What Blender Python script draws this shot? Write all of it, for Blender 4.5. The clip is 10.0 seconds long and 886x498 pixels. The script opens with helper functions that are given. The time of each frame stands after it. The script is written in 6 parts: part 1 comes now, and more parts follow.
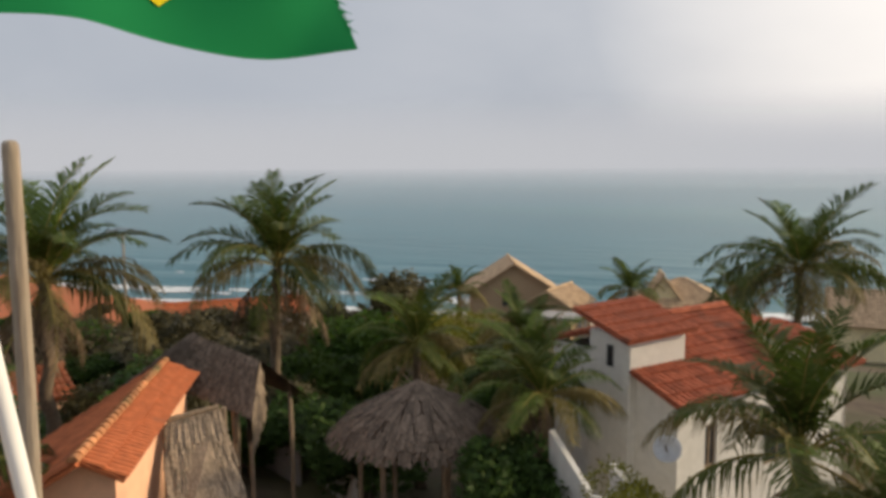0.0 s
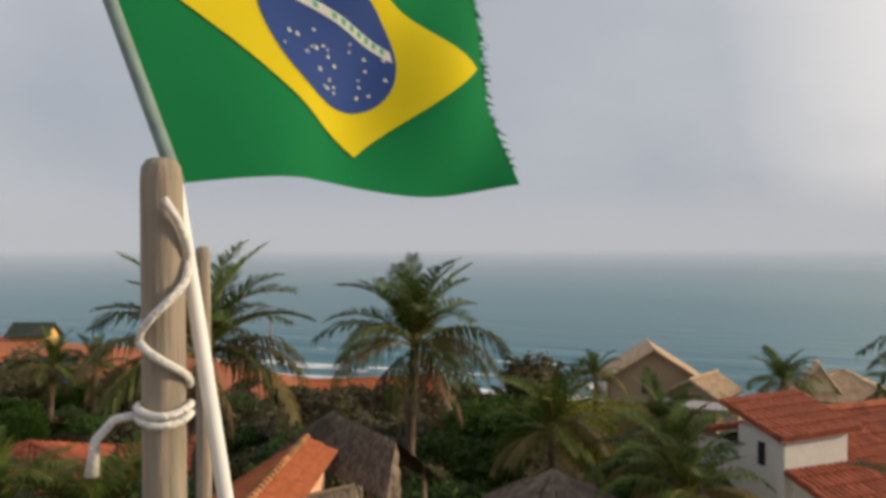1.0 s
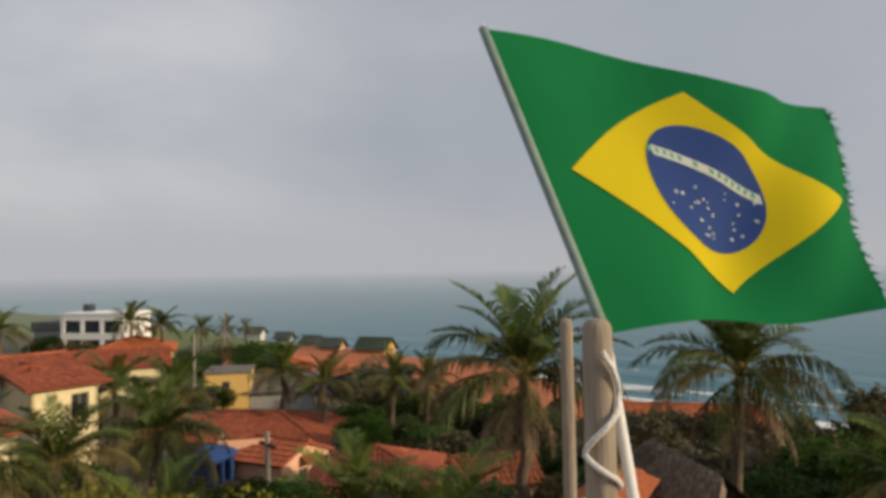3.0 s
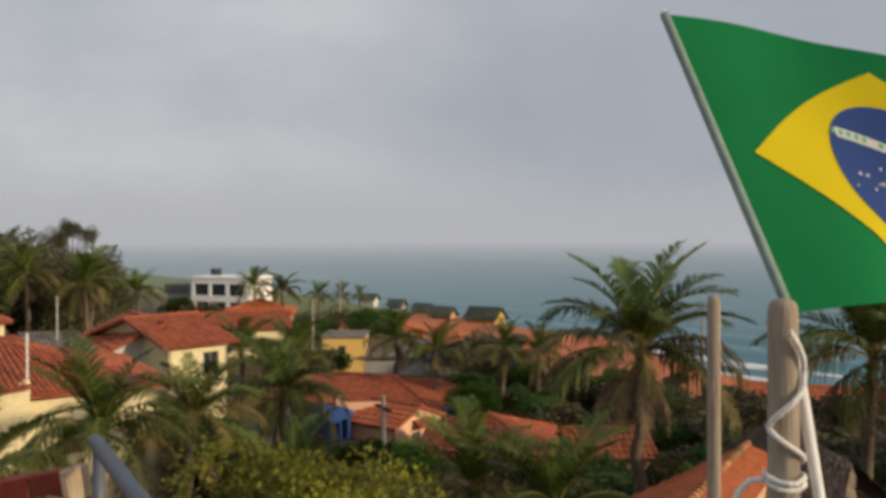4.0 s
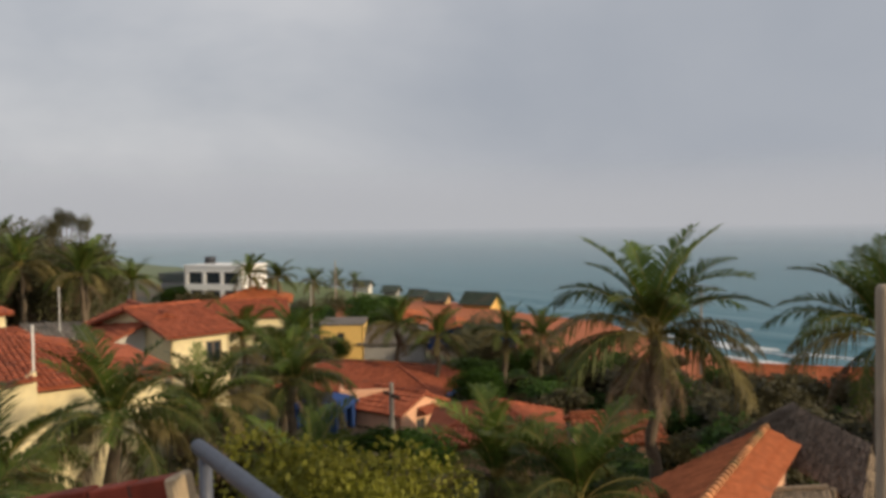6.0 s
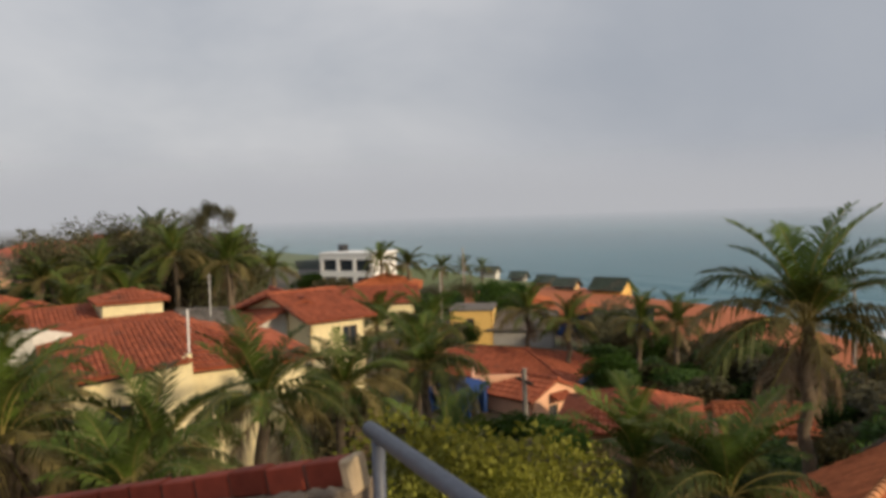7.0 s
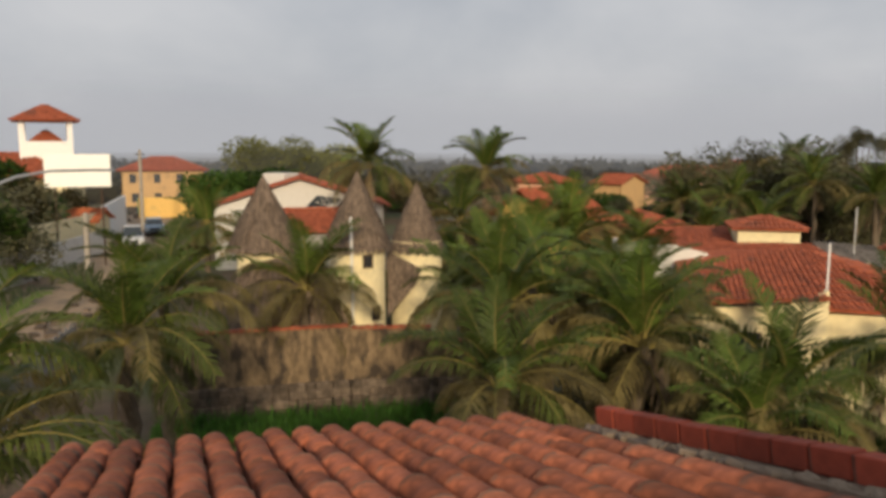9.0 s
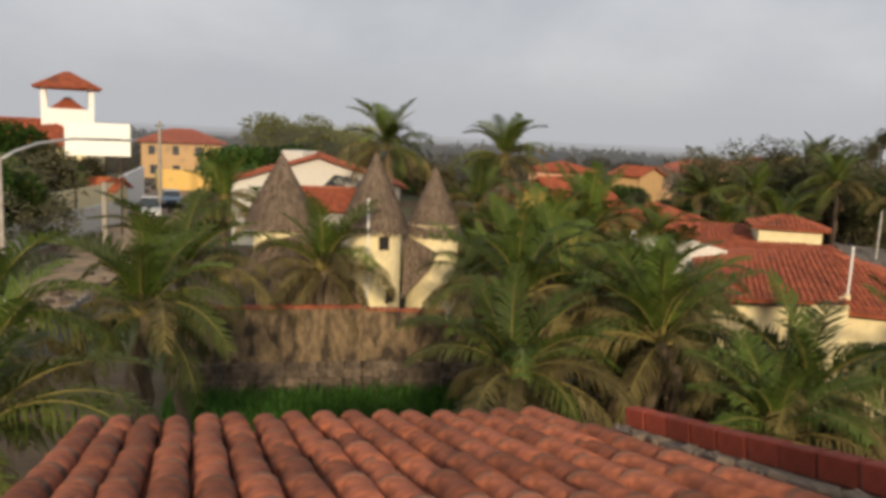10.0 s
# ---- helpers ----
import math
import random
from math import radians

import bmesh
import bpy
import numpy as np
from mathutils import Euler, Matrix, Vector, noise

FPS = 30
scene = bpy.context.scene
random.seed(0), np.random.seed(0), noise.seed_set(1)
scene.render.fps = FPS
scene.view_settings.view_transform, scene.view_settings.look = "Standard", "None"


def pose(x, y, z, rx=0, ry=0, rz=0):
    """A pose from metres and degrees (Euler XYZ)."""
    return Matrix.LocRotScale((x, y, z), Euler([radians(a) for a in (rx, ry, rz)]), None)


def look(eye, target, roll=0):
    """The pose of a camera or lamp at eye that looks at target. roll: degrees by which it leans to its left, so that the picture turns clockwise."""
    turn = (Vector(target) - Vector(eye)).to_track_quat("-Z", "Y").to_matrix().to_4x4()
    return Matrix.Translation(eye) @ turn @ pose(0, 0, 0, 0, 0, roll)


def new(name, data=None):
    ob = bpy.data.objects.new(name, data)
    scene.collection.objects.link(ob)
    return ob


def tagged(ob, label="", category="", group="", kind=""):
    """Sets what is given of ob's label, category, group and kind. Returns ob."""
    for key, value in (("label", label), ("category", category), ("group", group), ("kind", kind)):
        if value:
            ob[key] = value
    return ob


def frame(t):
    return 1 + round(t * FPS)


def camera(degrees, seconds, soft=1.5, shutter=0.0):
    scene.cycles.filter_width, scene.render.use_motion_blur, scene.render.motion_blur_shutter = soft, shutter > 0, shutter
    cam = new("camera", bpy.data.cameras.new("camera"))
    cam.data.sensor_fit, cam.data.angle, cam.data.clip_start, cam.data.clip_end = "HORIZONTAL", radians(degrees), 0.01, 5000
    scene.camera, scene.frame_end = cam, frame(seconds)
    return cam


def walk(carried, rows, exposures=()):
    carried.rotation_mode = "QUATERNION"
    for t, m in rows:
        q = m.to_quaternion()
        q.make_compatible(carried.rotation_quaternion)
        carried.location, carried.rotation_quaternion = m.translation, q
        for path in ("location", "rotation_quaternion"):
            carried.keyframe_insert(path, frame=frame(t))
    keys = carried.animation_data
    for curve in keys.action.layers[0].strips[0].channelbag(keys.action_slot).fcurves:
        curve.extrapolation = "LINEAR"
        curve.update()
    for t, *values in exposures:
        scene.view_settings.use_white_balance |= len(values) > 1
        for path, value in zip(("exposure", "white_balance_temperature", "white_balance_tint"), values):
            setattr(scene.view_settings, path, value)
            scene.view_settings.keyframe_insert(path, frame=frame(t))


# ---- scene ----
cam = camera(59.9, 10.0, soft=3.8)
PATH = [  # seconds, place, turn
    (0, 0.428, 0.808, 8.296, 83.83, 0.31, 19.73),
    (0.5, 0.423, 0.772, 8.339, 87.42, -0.26, 22.47),
    (1, 0.438, 0.685, 8.372, 89.91, 0.15, 29.75),
    (1.5, 0.545, 0.520, 8.406, 92.74, -0.08, 35.43),
    (2, 0.582, 0.418, 8.467, 93.40, -0.22, 40.90),
    (2.5, 0.557, 0.361, 8.533, 92.26, -0.00, 46.06),
    (3, 0.543, 0.328, 8.582, 91.49, 0.95, 52.58),
    (4.5, 0.548, -0.087, 8.612, 88.82, -0.37, 61.78),
    (5, 0.303, -0.305, 8.669, 88.23, 0.10, 58.31),
    (6.5, 0.007, -0.232, 8.588, 88.07, 1.16, 63.17),
    (7, -0.143, -0.364, 8.584, 87.43, 1.75, 69.38),
    (7.5, -0.367, -0.492, 8.536, 85.91, 2.18, 81.08),
    (8, -0.595, -0.567, 8.487, 83.75, 0.12, 94.33),
    (8.5, -0.733, -0.631, 8.492, 84.61, 0.07, 105.71),
    (9, -0.823, -0.675, 8.484, 82.70, -0.16, 114.18),
    (9.5, -0.866, -0.797, 8.487, 80.66, -0.74, 116.31),
    (10, -0.889, -0.841, 8.488, 81.50, -2.60, 115.51),
]
walk(cam, [(t, pose(*p)) for t, *p in PATH], [(0, 0.20), (1.2, 0.03), (4.5, -0.08), (6.5, -0.06), (8, -0.04), (9, -0.05), (10, 0.05)])

# ---- world, sun, exposure ----
SUN_AZ, SUN_EL = -60.0, 19.0
world = bpy.data.worlds.new("sky")
scene.world = world
world.use_nodes = True
wn, wl = world.node_tree.nodes, world.node_tree.links
wn.clear()


def wnode(kind, **values):
    n = wn.new(kind)
    for k, v in values.items():
        n.inputs[k].default_value = v
    return n


w_out, w_bg = wnode("ShaderNodeOutputWorld"), wnode("ShaderNodeBackground", Strength=1.0)
sky = wn.new("ShaderNodeTexSky")
sky.sky_type, sky.sun_disc = "NISHITA", False
sky.sun_elevation, sky.sun_rotation = radians(SUN_EL), radians(-SUN_AZ)
sky.air_density, sky.dust_density = 1.4, 4.0
coord = wn.new("ShaderNodeTexCoord")
# clouds: broad soft banks, lighter towards the sun and towards the land haze
stretch = wn.new("ShaderNodeMapping")
stretch.inputs["Scale"].default_value = (1.0, 1.0, 1.9)
bank = wnode("ShaderNodeTexNoise", Scale=2.3, Detail=5.0, Roughness=0.52, Distortion=0.25)
ramp = wn.new("ShaderNodeValToRGB")
ramp.color_ramp.elements[0].position, ramp.color_ramp.elements[0].color = 0.30, (0.42, 0.445, 0.50, 1)
ramp.color_ramp.elements[1].position, ramp.color_ramp.elements[1].color = 0.68, (0.64, 0.64, 0.665, 1)
scaled = wn.new("ShaderNodeVectorMath")
scaled.operation = "SCALE"
scaled.inputs["Scale"].default_value = 0.10
mixed = wn.new("ShaderNodeMix")
mixed.data_type = "RGBA"
mixed.inputs["Factor"].default_value = 0.9
# thin, bright cloud round the hidden sun
toward = wn.new("ShaderNodeVectorMath")
toward.operation = "DOT_PRODUCT"
toward.inputs[1].default_value = Vector((-math.sin(radians(SUN_AZ + 30)), math.cos(radians(SUN_AZ + 30)), 0.30)).normalized()
near_sun = wnode("ShaderNodeMapRange", **{"From Min": 0.78, "From Max": 1.0, "To Min": 0.0, "To Max": 0.85})
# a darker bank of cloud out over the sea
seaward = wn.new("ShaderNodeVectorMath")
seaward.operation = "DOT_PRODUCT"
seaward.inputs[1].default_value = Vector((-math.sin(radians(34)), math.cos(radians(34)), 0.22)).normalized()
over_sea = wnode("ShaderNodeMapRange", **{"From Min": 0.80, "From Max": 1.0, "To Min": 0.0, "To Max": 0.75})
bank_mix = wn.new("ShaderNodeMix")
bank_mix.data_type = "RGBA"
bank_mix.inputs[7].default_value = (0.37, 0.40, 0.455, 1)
bright = wn.new("ShaderNodeMix")
bright.data_type = "RGBA"
bright.inputs[7].default_value = (1.15, 1.06, 0.97, 1)
wl.new(coord.outputs["Generated"], stretch.inputs["Vector"])
wl.new(stretch.outputs[0], bank.inputs["Vector"])
wl.new(bank.outputs["Fac"], ramp.inputs["Fac"])
wl.new(sky.outputs[0], scaled.inputs[0])
wl.new(scaled.outputs[0], mixed.inputs[6])
wl.new(ramp.outputs[0], mixed.inputs[7])
wl.new(coord.outputs["Generated"], toward.inputs[0])
wl.new(toward.outputs["Value"], near_sun.inputs["Value"])
wl.new(near_sun.outputs[0], bright.inputs["Factor"])
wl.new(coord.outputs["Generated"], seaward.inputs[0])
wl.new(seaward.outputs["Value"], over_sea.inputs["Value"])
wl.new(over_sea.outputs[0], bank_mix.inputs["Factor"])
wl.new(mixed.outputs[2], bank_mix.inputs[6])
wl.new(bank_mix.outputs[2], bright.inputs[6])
wl.new(bright.outputs[2], w_bg.inputs["Color"])
wl.new(w_bg.outputs[0], w_out.inputs["Surface"])

sun = new("sun", bpy.data.lights.new("sun", "SUN"))
sun.data.energy, sun.data.angle, sun.data.color = 3.5, radians(4), (1.0, 0.79, 0.52)
sun.matrix_world = look((0, 0, 0), (math.sin(radians(SUN_AZ)), -math.cos(radians(SUN_AZ)), -math.tan(radians(SUN_EL))))

# ---- materials ----
def material(name, color, rough=0.85, vary=0.25, grain=8.0, stain=None, stain_scale=0.6, stain_at=0.55, bump=0.3, metal=0.0, island=0.0, obj=0.0, gloss=0.3, streak=None):
    """A surface with grain, a second larger scale of stains, and optional change from piece to piece."""
    m = bpy.data.materials.new(name)
    m.use_nodes = True
    n, l = m.node_tree.nodes, m.node_tree.links
    b = n["Principled BSDF"]
    b.inputs["Roughness"].default_value, b.inputs["Metallic"].default_value = rough, metal
    b.inputs["Specular IOR Level"].default_value = gloss
    tc = n.new("ShaderNodeTexCoord")
    where = tc.outputs["Object"]
    if streak:
        mp = n.new("ShaderNodeMapping")
        mp.inputs["Scale"].default_value = streak
        l.new(where, mp.inputs["Vector"])
        where = mp.outputs[0]
    fine = n.new("ShaderNodeTexNoise")
    fine.inputs["Scale"].default_value, fine.inputs["Detail"].default_value = grain, 5.0
    l.new(where, fine.inputs["Vector"])
    dark, lite = tuple(c * (1 - vary) for c in color), tuple(min(1, c * (1 + vary)) for c in color)
    r1 = n.new("ShaderNodeValToRGB")
    r1.color_ramp.elements[0].position, r1.color_ramp.elements[1].position = 0.3, 0.7
    r1.color_ramp.elements[0].color, r1.color_ramp.elements[1].color = (*dark, 1), (*lite, 1)
    l.new(fine.outputs["Fac"], r1.inputs["Fac"])
    out = r1.outputs[0]
    if stain:
        big = n.new("ShaderNodeTexNoise")
        big.inputs["Scale"].default_value, big.inputs["Detail"].default_value = stain_scale, 6.0
        l.new(where, big.inputs["Vector"])
        r2 = n.new("ShaderNodeValToRGB")
        r2.color_ramp.elements[0].position, r2.color_ramp.elements[1].position = stain_at, stain_at + 0.14
        l.new(big.outputs["Fac"], r2.inputs["Fac"])
        mx = n.new("ShaderNodeMix")
        mx.data_type = "RGBA"
        mx.inputs[7].default_value = (*stain, 1)
        l.new(r2.outputs[0], mx.inputs[0])
        l.new(out, mx.inputs[6])
        out = mx.outputs[2]
    for amount, kind, socket in ((island, "ShaderNodeNewGeometry", "Random Per Island"), (obj, "ShaderNodeObjectInfo", "Random")):
        if amount:
            src = n.new(kind)
            mr = n.new("ShaderNodeMapRange")
            mr.inputs["To Min"].default_value, mr.inputs["To Max"].default_value = 1 - amount, 1 + amount
            l.new(src.outputs[socket], mr.inputs["Value"])
            hv = n.new("ShaderNodeHueSaturation")
            l.new(mr.outputs[0], hv.inputs["Value"])
            l.new(out, hv.inputs["Color"])
            out = hv.outputs[0]
    l.new(out, b.inputs["Base Color"])
    if bump:
        bp = n.new("ShaderNodeBump")
        bp.inputs["Strength"].default_value, bp.inputs["Distance"].default_value = bump, 0.02
        l.new(fine.outputs["Fac"], bp.inputs["Height"])
        l.new(bp.outputs[0], b.inputs["Normal"])
    return m


def leafy(name, color, obj=0.3, through_it=0.35, **kw):
    """A leaf: the same, with light passing through."""
    m = material(name, color, rough=0.55, grain=3.0, bump=0.0, obj=obj, gloss=0.2, **kw)
    n, l = m.node_tree.nodes, m.node_tree.links
    b = n["Principled BSDF"]
    tr, mix = n.new("ShaderNodeBsdfTranslucent"), n.new("ShaderNodeMixShader")
    mix.inputs[0].default_value = through_it
    l.new(b.inputs["Base Color"].links[0].from_socket, tr.inputs["Color"])
    l.new(b.outputs[0], mix.inputs[1])
    l.new(tr.outputs[0], mix.inputs[2])
    l.new(mix.outputs[0], n["Material Output"].inputs["Surface"])
    return m


TILE = material("clay_tile", (0.315, 0.088, 0.044), vary=0.25, grain=5, stain=(0.16, 0.065, 0.042), stain_scale=0.8, stain_at=0.60, island=0.22, bump=0.4)
TILE_NEAR = material("clay_tile_near", (0.268, 0.086, 0.045), vary=0.32, grain=14, stain=(0.10, 0.062, 0.05), stain_scale=3.0, stain_at=0.56, obj=0.36, bump=0.5)
TILE_ORANGE = material("new_clay_tile", (0.44, 0.13, 0.05), vary=0.2, grain=6, stain=(0.25, 0.10, 0.06), stain_scale=1.0, stain_at=0.66, island=0.22)
TILE_TAN = material("tan_roof_tile", (0.50, 0.36, 0.23), vary=0.2, grain=5, stain=(0.30, 0.22, 0.15), island=0.15)
TILE_DARK = material("dark_green_roof", (0.05, 0.07, 0.055), vary=0.3, grain=5, stain=(0.09, 0.09, 0.07), island=0.2)
TILE_GREY = material("grey_fibre_roof", (0.17, 0.15, 0.13), vary=0.3, grain=4, stain=(0.08, 0.07, 0.06), island=0.2)
WHITE = material("white_wall", (0.60, 0.59, 0.56), vary=0.06, grain=6, stain=(0.50, 0.47, 0.42), stain_scale=0.7, stain_at=0.62, bump=0.15)
BRIGHT = material("bright_white_wall", (0.86, 0.86, 0.84), vary=0.04, grain=6, stain=(0.7, 0.69, 0.66), stain_at=0.66, bump=0.1)
CREAM = material("cream_wall", (0.78, 0.68, 0.42), vary=0.08, grain=5, stain=(0.55, 0.47, 0.30), stain_scale=0.9, stain_at=0.60, bump=0.15)
YELLOW = material("yellow_wall", (0.70, 0.46, 0.15), vary=0.08, grain=5, stain=(0.5, 0.35, 0.14), stain_scale=0.8, stain_at=0.62, bump=0.15)
PEACH = material("peach_wall", (0.78, 0.46, 0.30), vary=0.07, grain=5, stain=(0.6, 0.36, 0.25), stain_scale=0.8, stain_at=0.62, bump=0.15)
OCHRE = material("ochre_wall", (0.50, 0.33, 0.16), vary=0.12, grain=4, stain=(0.35, 0.24, 0.13), bump=0.15)
BLUE = material("blue_paint", (0.022, 0.062, 0.21), vary=0.2, grain=5, stain=(0.05, 0.10, 0.22), stain_at=0.6, bump=0.1, gloss=0.4)
GREY_WALL = material("grey_render", (0.30, 0.29, 0.28), vary=0.15, grain=5, stain=(0.18, 0.17, 0.16), stain_at=0.55)
# base tone darkened to stand in for the yard's shade; streaks are weathering
BROWN_WALL = material("weathered_wall", (0.175, 0.125, 0.075), vary=0.4, grain=5, stain=(0.05, 0.038, 0.028), stain_scale=2.2, stain_at=0.47, bump=0.6, streak=(1.2, 1.2, 0.6))
STONE = material("rubble_stone", (0.11, 0.085, 0.065), vary=0.4, grain=6, stain=(0.04, 0.035, 0.03), stain_scale=2, island=0.4, bump=0.6)
BRICK = material("hollow_brick", (0.255, 0.05, 0.027), vary=0.25, grain=9, stain=(0.16, 0.035, 0.02), stain_scale=5, stain_at=0.58, obj=0.28, bump=0.3)
BRICK_JOINT = material("stained_joint", (0.15, 0.06, 0.042), vary=0.3, grain=12, bump=0.5)
CEMENT = material("cement", (0.20, 0.155, 0.112), vary=0.25, grain=12, stain=(0.15, 0.12, 0.10), stain_scale=3, bump=0.7)
PLASTER = material("pale_mortar", (0.48, 0.37, 0.24), vary=0.2, grain=12, bump=0.6)
THATCH = material("palm_thatch", (0.15, 0.112, 0.085), vary=0.45, grain=7, stain=(0.10, 0.075, 0.055), stain_scale=1.6, island=0.45, bump=0.8, streak=(3, 3, 1))
THATCH_PALE = material("pale_thatch", (0.25, 0.195, 0.145), vary=0.4, grain=7, stain=(0.15, 0.12, 0.09), stain_scale=1.8, island=0.4, bump=0.8, streak=(3, 3, 1))
DARK = material("dark_opening", (0.02, 0.02, 0.022), vary=0.3, rough=0.6, bump=0)
GLASS = material("dark_window_glass", (0.035, 0.045, 0.055), rough=0.12, vary=0.2, bump=0, gloss=0.6)
WOOD = material("weathered_wood", (0.26, 0.20, 0.14), vary=0.3, grain=10, stain=(0.13, 0.10, 0.075), stain_scale=2, bump=0.4, streak=(6, 6, 0.7))
POLE_WOOD = material("peeled_wood_pole", (0.30, 0.25, 0.195), vary=0.22, grain=14, stain=(0.22, 0.17, 0.125), stain_scale=7, stain_at=0.56, bump=0.35, streak=(5, 5, 0.5))
DARK_WOOD = material("dark_timber", (0.07, 0.045, 0.03), vary=0.3, bump=0.3)
ROPE = material("white_rope", (0.72, 0.70, 0.66), vary=0.15, grain=120, bump=0.5)
PVC = material("white_plastic_pipe", (0.78, 0.78, 0.77), rough=0.4, vary=0.04, grain=20, bump=0.05, stain=(0.62, 0.60, 0.57), stain_scale=6, stain_at=0.62)
RAIL = material("painted_steel_rail", (0.085, 0.095, 0.125), rough=0.5, vary=0.15, grain=30, stain=(0.10, 0.08, 0.07), stain_scale=9, stain_at=0.66, bump=0.1, gloss=0.5)
CONCRETE = material("concrete_pole", (0.34, 0.31, 0.27), vary=0.2, grain=9, stain=(0.22, 0.20, 0.17), stain_scale=2)
TRUNK = material("palm_trunk", (0.13, 0.10, 0.07), vary=0.3, grain=6, stain=(0.09, 0.07, 0.05), stain_scale=2.5, bump=0.5)
BARK = material("bark", (0.10, 0.075, 0.055), vary=0.3, bump=0.5)
FROND = leafy("green_frond", (0.068, 0.086, 0.018), obj=0.5, through_it=0.2)
FROND_YOUNG = leafy("young_frond", (0.078, 0.116, 0.020), obj=0.45, through_it=0.24)
FROND_OLIVE = leafy("tired_frond", (0.165, 0.135, 0.052), obj=0.35)
FROND_DRY = leafy("dry_frond", (0.19, 0.135, 0.085), obj=0.35, through_it=0.2)
RACHIS = material("frond_stalk", (0.21, 0.17, 0.05), vary=0.25, grain=5, bump=0, obj=0.3)
LEAF = leafy("bush_leaf", (0.050, 0.095, 0.018), obj=0.3, island=0.4)
LEAF_LIGHT = leafy("light_bush_leaf", (0.20, 0.20, 0.030), obj=0.2, island=0.3)
LEAF_DULL = leafy("dull_scrub_leaf", (0.085, 0.076, 0.038), obj=0.25, island=0.35)
LEAF_DARK = leafy("dark_needle", (0.105, 0.102, 0.052), obj=0.2, island=0.3, through_it=0.2)
GRASS = leafy("grass_blade", (0.060, 0.150, 0.026), obj=0.0, island=0.35)
GREEN_CLOTH = leafy("green_flag_cloth", (0.012, 0.20, 0.065), obj=0.0, through_it=0.35, vary=0.08)
YELLOW_CLOTH = leafy("yellow_flag_cloth", (0.78, 0.62, 0.02), obj=0.0, through_it=0.3, vary=0.05)
BLUE_CLOTH = leafy("blue_flag_cloth", (0.045, 0.085, 0.27), obj=0.0, through_it=0.25, vary=0.06)
WHITE_CLOTH = leafy("white_flag_cloth", (0.72, 0.74, 0.68), obj=0.0, through_it=0.25, vary=0.04)
CAR_PAINT = material("white_car_paint", (0.62, 0.63, 0.64), rough=0.3, vary=0.03, bump=0, gloss=0.6)
CAR_BLUE = material("silver_blue_car_paint", (0.25, 0.33, 0.42), rough=0.3, vary=0.04, bump=0, gloss=0.6)
RUBBER = material("rubber", (0.02, 0.02, 0.02), rough=0.8, vary=0.2, bump=0)
METAL = material("galvanised_metal", (0.42, 0.43, 0.44), rough=0.5, metal=0.6, vary=0.15, grain=20, bump=0.1)
BOARD = material("blank_white_board", (0.93, 0.93, 0.89), rough=0.5, vary=0.02, grain=3, stain=(0.80, 0.80, 0.76), stain_scale=1.2, stain_at=0.66, bump=0)
GREEN_PAINT = material("green_paint", (0.12, 0.42, 0.25), vary=0.1, bump=0)

for cloth in (GREEN_CLOTH, YELLOW_CLOTH, BLUE_CLOTH, WHITE_CLOTH):
    cloth.node_tree.nodes["Principled BSDF"].inputs["Roughness"].default_value = 0.95
    cloth.node_tree.nodes["Principled BSDF"].inputs["Specular IOR Level"].default_value = 0.1


def ground_material():
    """Sandy earth by the houses, red earth on the bluff, green turf and pale sand, by place on the plan."""
    m = material("ground_earth", (0.095, 0.070, 0.047), vary=0.3, grain=1.3, stain=(0.075, 0.085, 0.035), stain_scale=0.12, stain_at=0.47, bump=0.6)
    n, l = m.node_tree.nodes, m.node_tree.links
    b = n["Principled BSDF"]
    base = b.inputs["Base Color"].links[0].from_socket
    geo, sep = n.new("ShaderNodeNewGeometry"), n.new("ShaderNodeSeparateXYZ")
    l.new(geo.outputs["Position"], sep.inputs[0])
    wob = n.new("ShaderNodeTexNoise")
    wob.inputs["Scale"].default_value = 0.12
    l.new(geo.outputs["Position"], wob.inputs["Vector"])

    def math_node(op, a, bb):
        q = n.new("ShaderNodeMath")
        q.operation = op
        for i, v in enumerate((a, bb)):
            if isinstance(v, (int, float)):
                q.inputs[i].default_value = v
            else:
                l.new(v, q.inputs[i])
        return q.outputs[0]

    s = math_node("ADD", math_node("SUBTRACT", sep.outputs["Y"], math_node("MULTIPLY", sep.outputs["X"], 0.09)), math_node("MULTIPLY", wob.outputs["Fac"], 8.0))

    def over(lower, low, high, color, extra=None):
        r = n.new("ShaderNodeMapRange")
        r.inputs["From Min"].default_value, r.inputs["From Max"].default_value = low, high
        l.new(s, r.inputs["Value"])
        f = r.outputs[0]
        if extra is not None:
            f = math_node("MULTIPLY", f, extra)
        mx = n.new("ShaderNodeMix")
        mx.data_type = "RGBA"
        mx.inputs[7].default_value = (*color, 1)
        l.new(f, mx.inputs[0])
        l.new(lower, mx.inputs[6])
        return mx.outputs[2]

    west = n.new("ShaderNodeMapRange")
    west.inputs["From Min"].default_value, west.inputs["From Max"].default_value = -101.0, -108.0
    l.new(sep.outputs["X"], west.inputs["Value"])
    west2 = n.new("ShaderNodeMapRange")
    west2.inputs["From Min"].default_value, west2.inputs["From Max"].default_value = -22.0, -30.0
    l.new(sep.outputs["X"], west2.inputs["Value"])
    red = over(base, 47.0, 50.0, (0.40, 0.125, 0.05), west2.outputs[0])
    turf = over(red, 44.0, 48.0, (0.12, 0.15, 0.045), west.outputs[0])
    sand = over(turf, 82.0, 85.0, (0.36, 0.28, 0.20))
    l.new(sand, b.inputs["Base Color"])
    return m


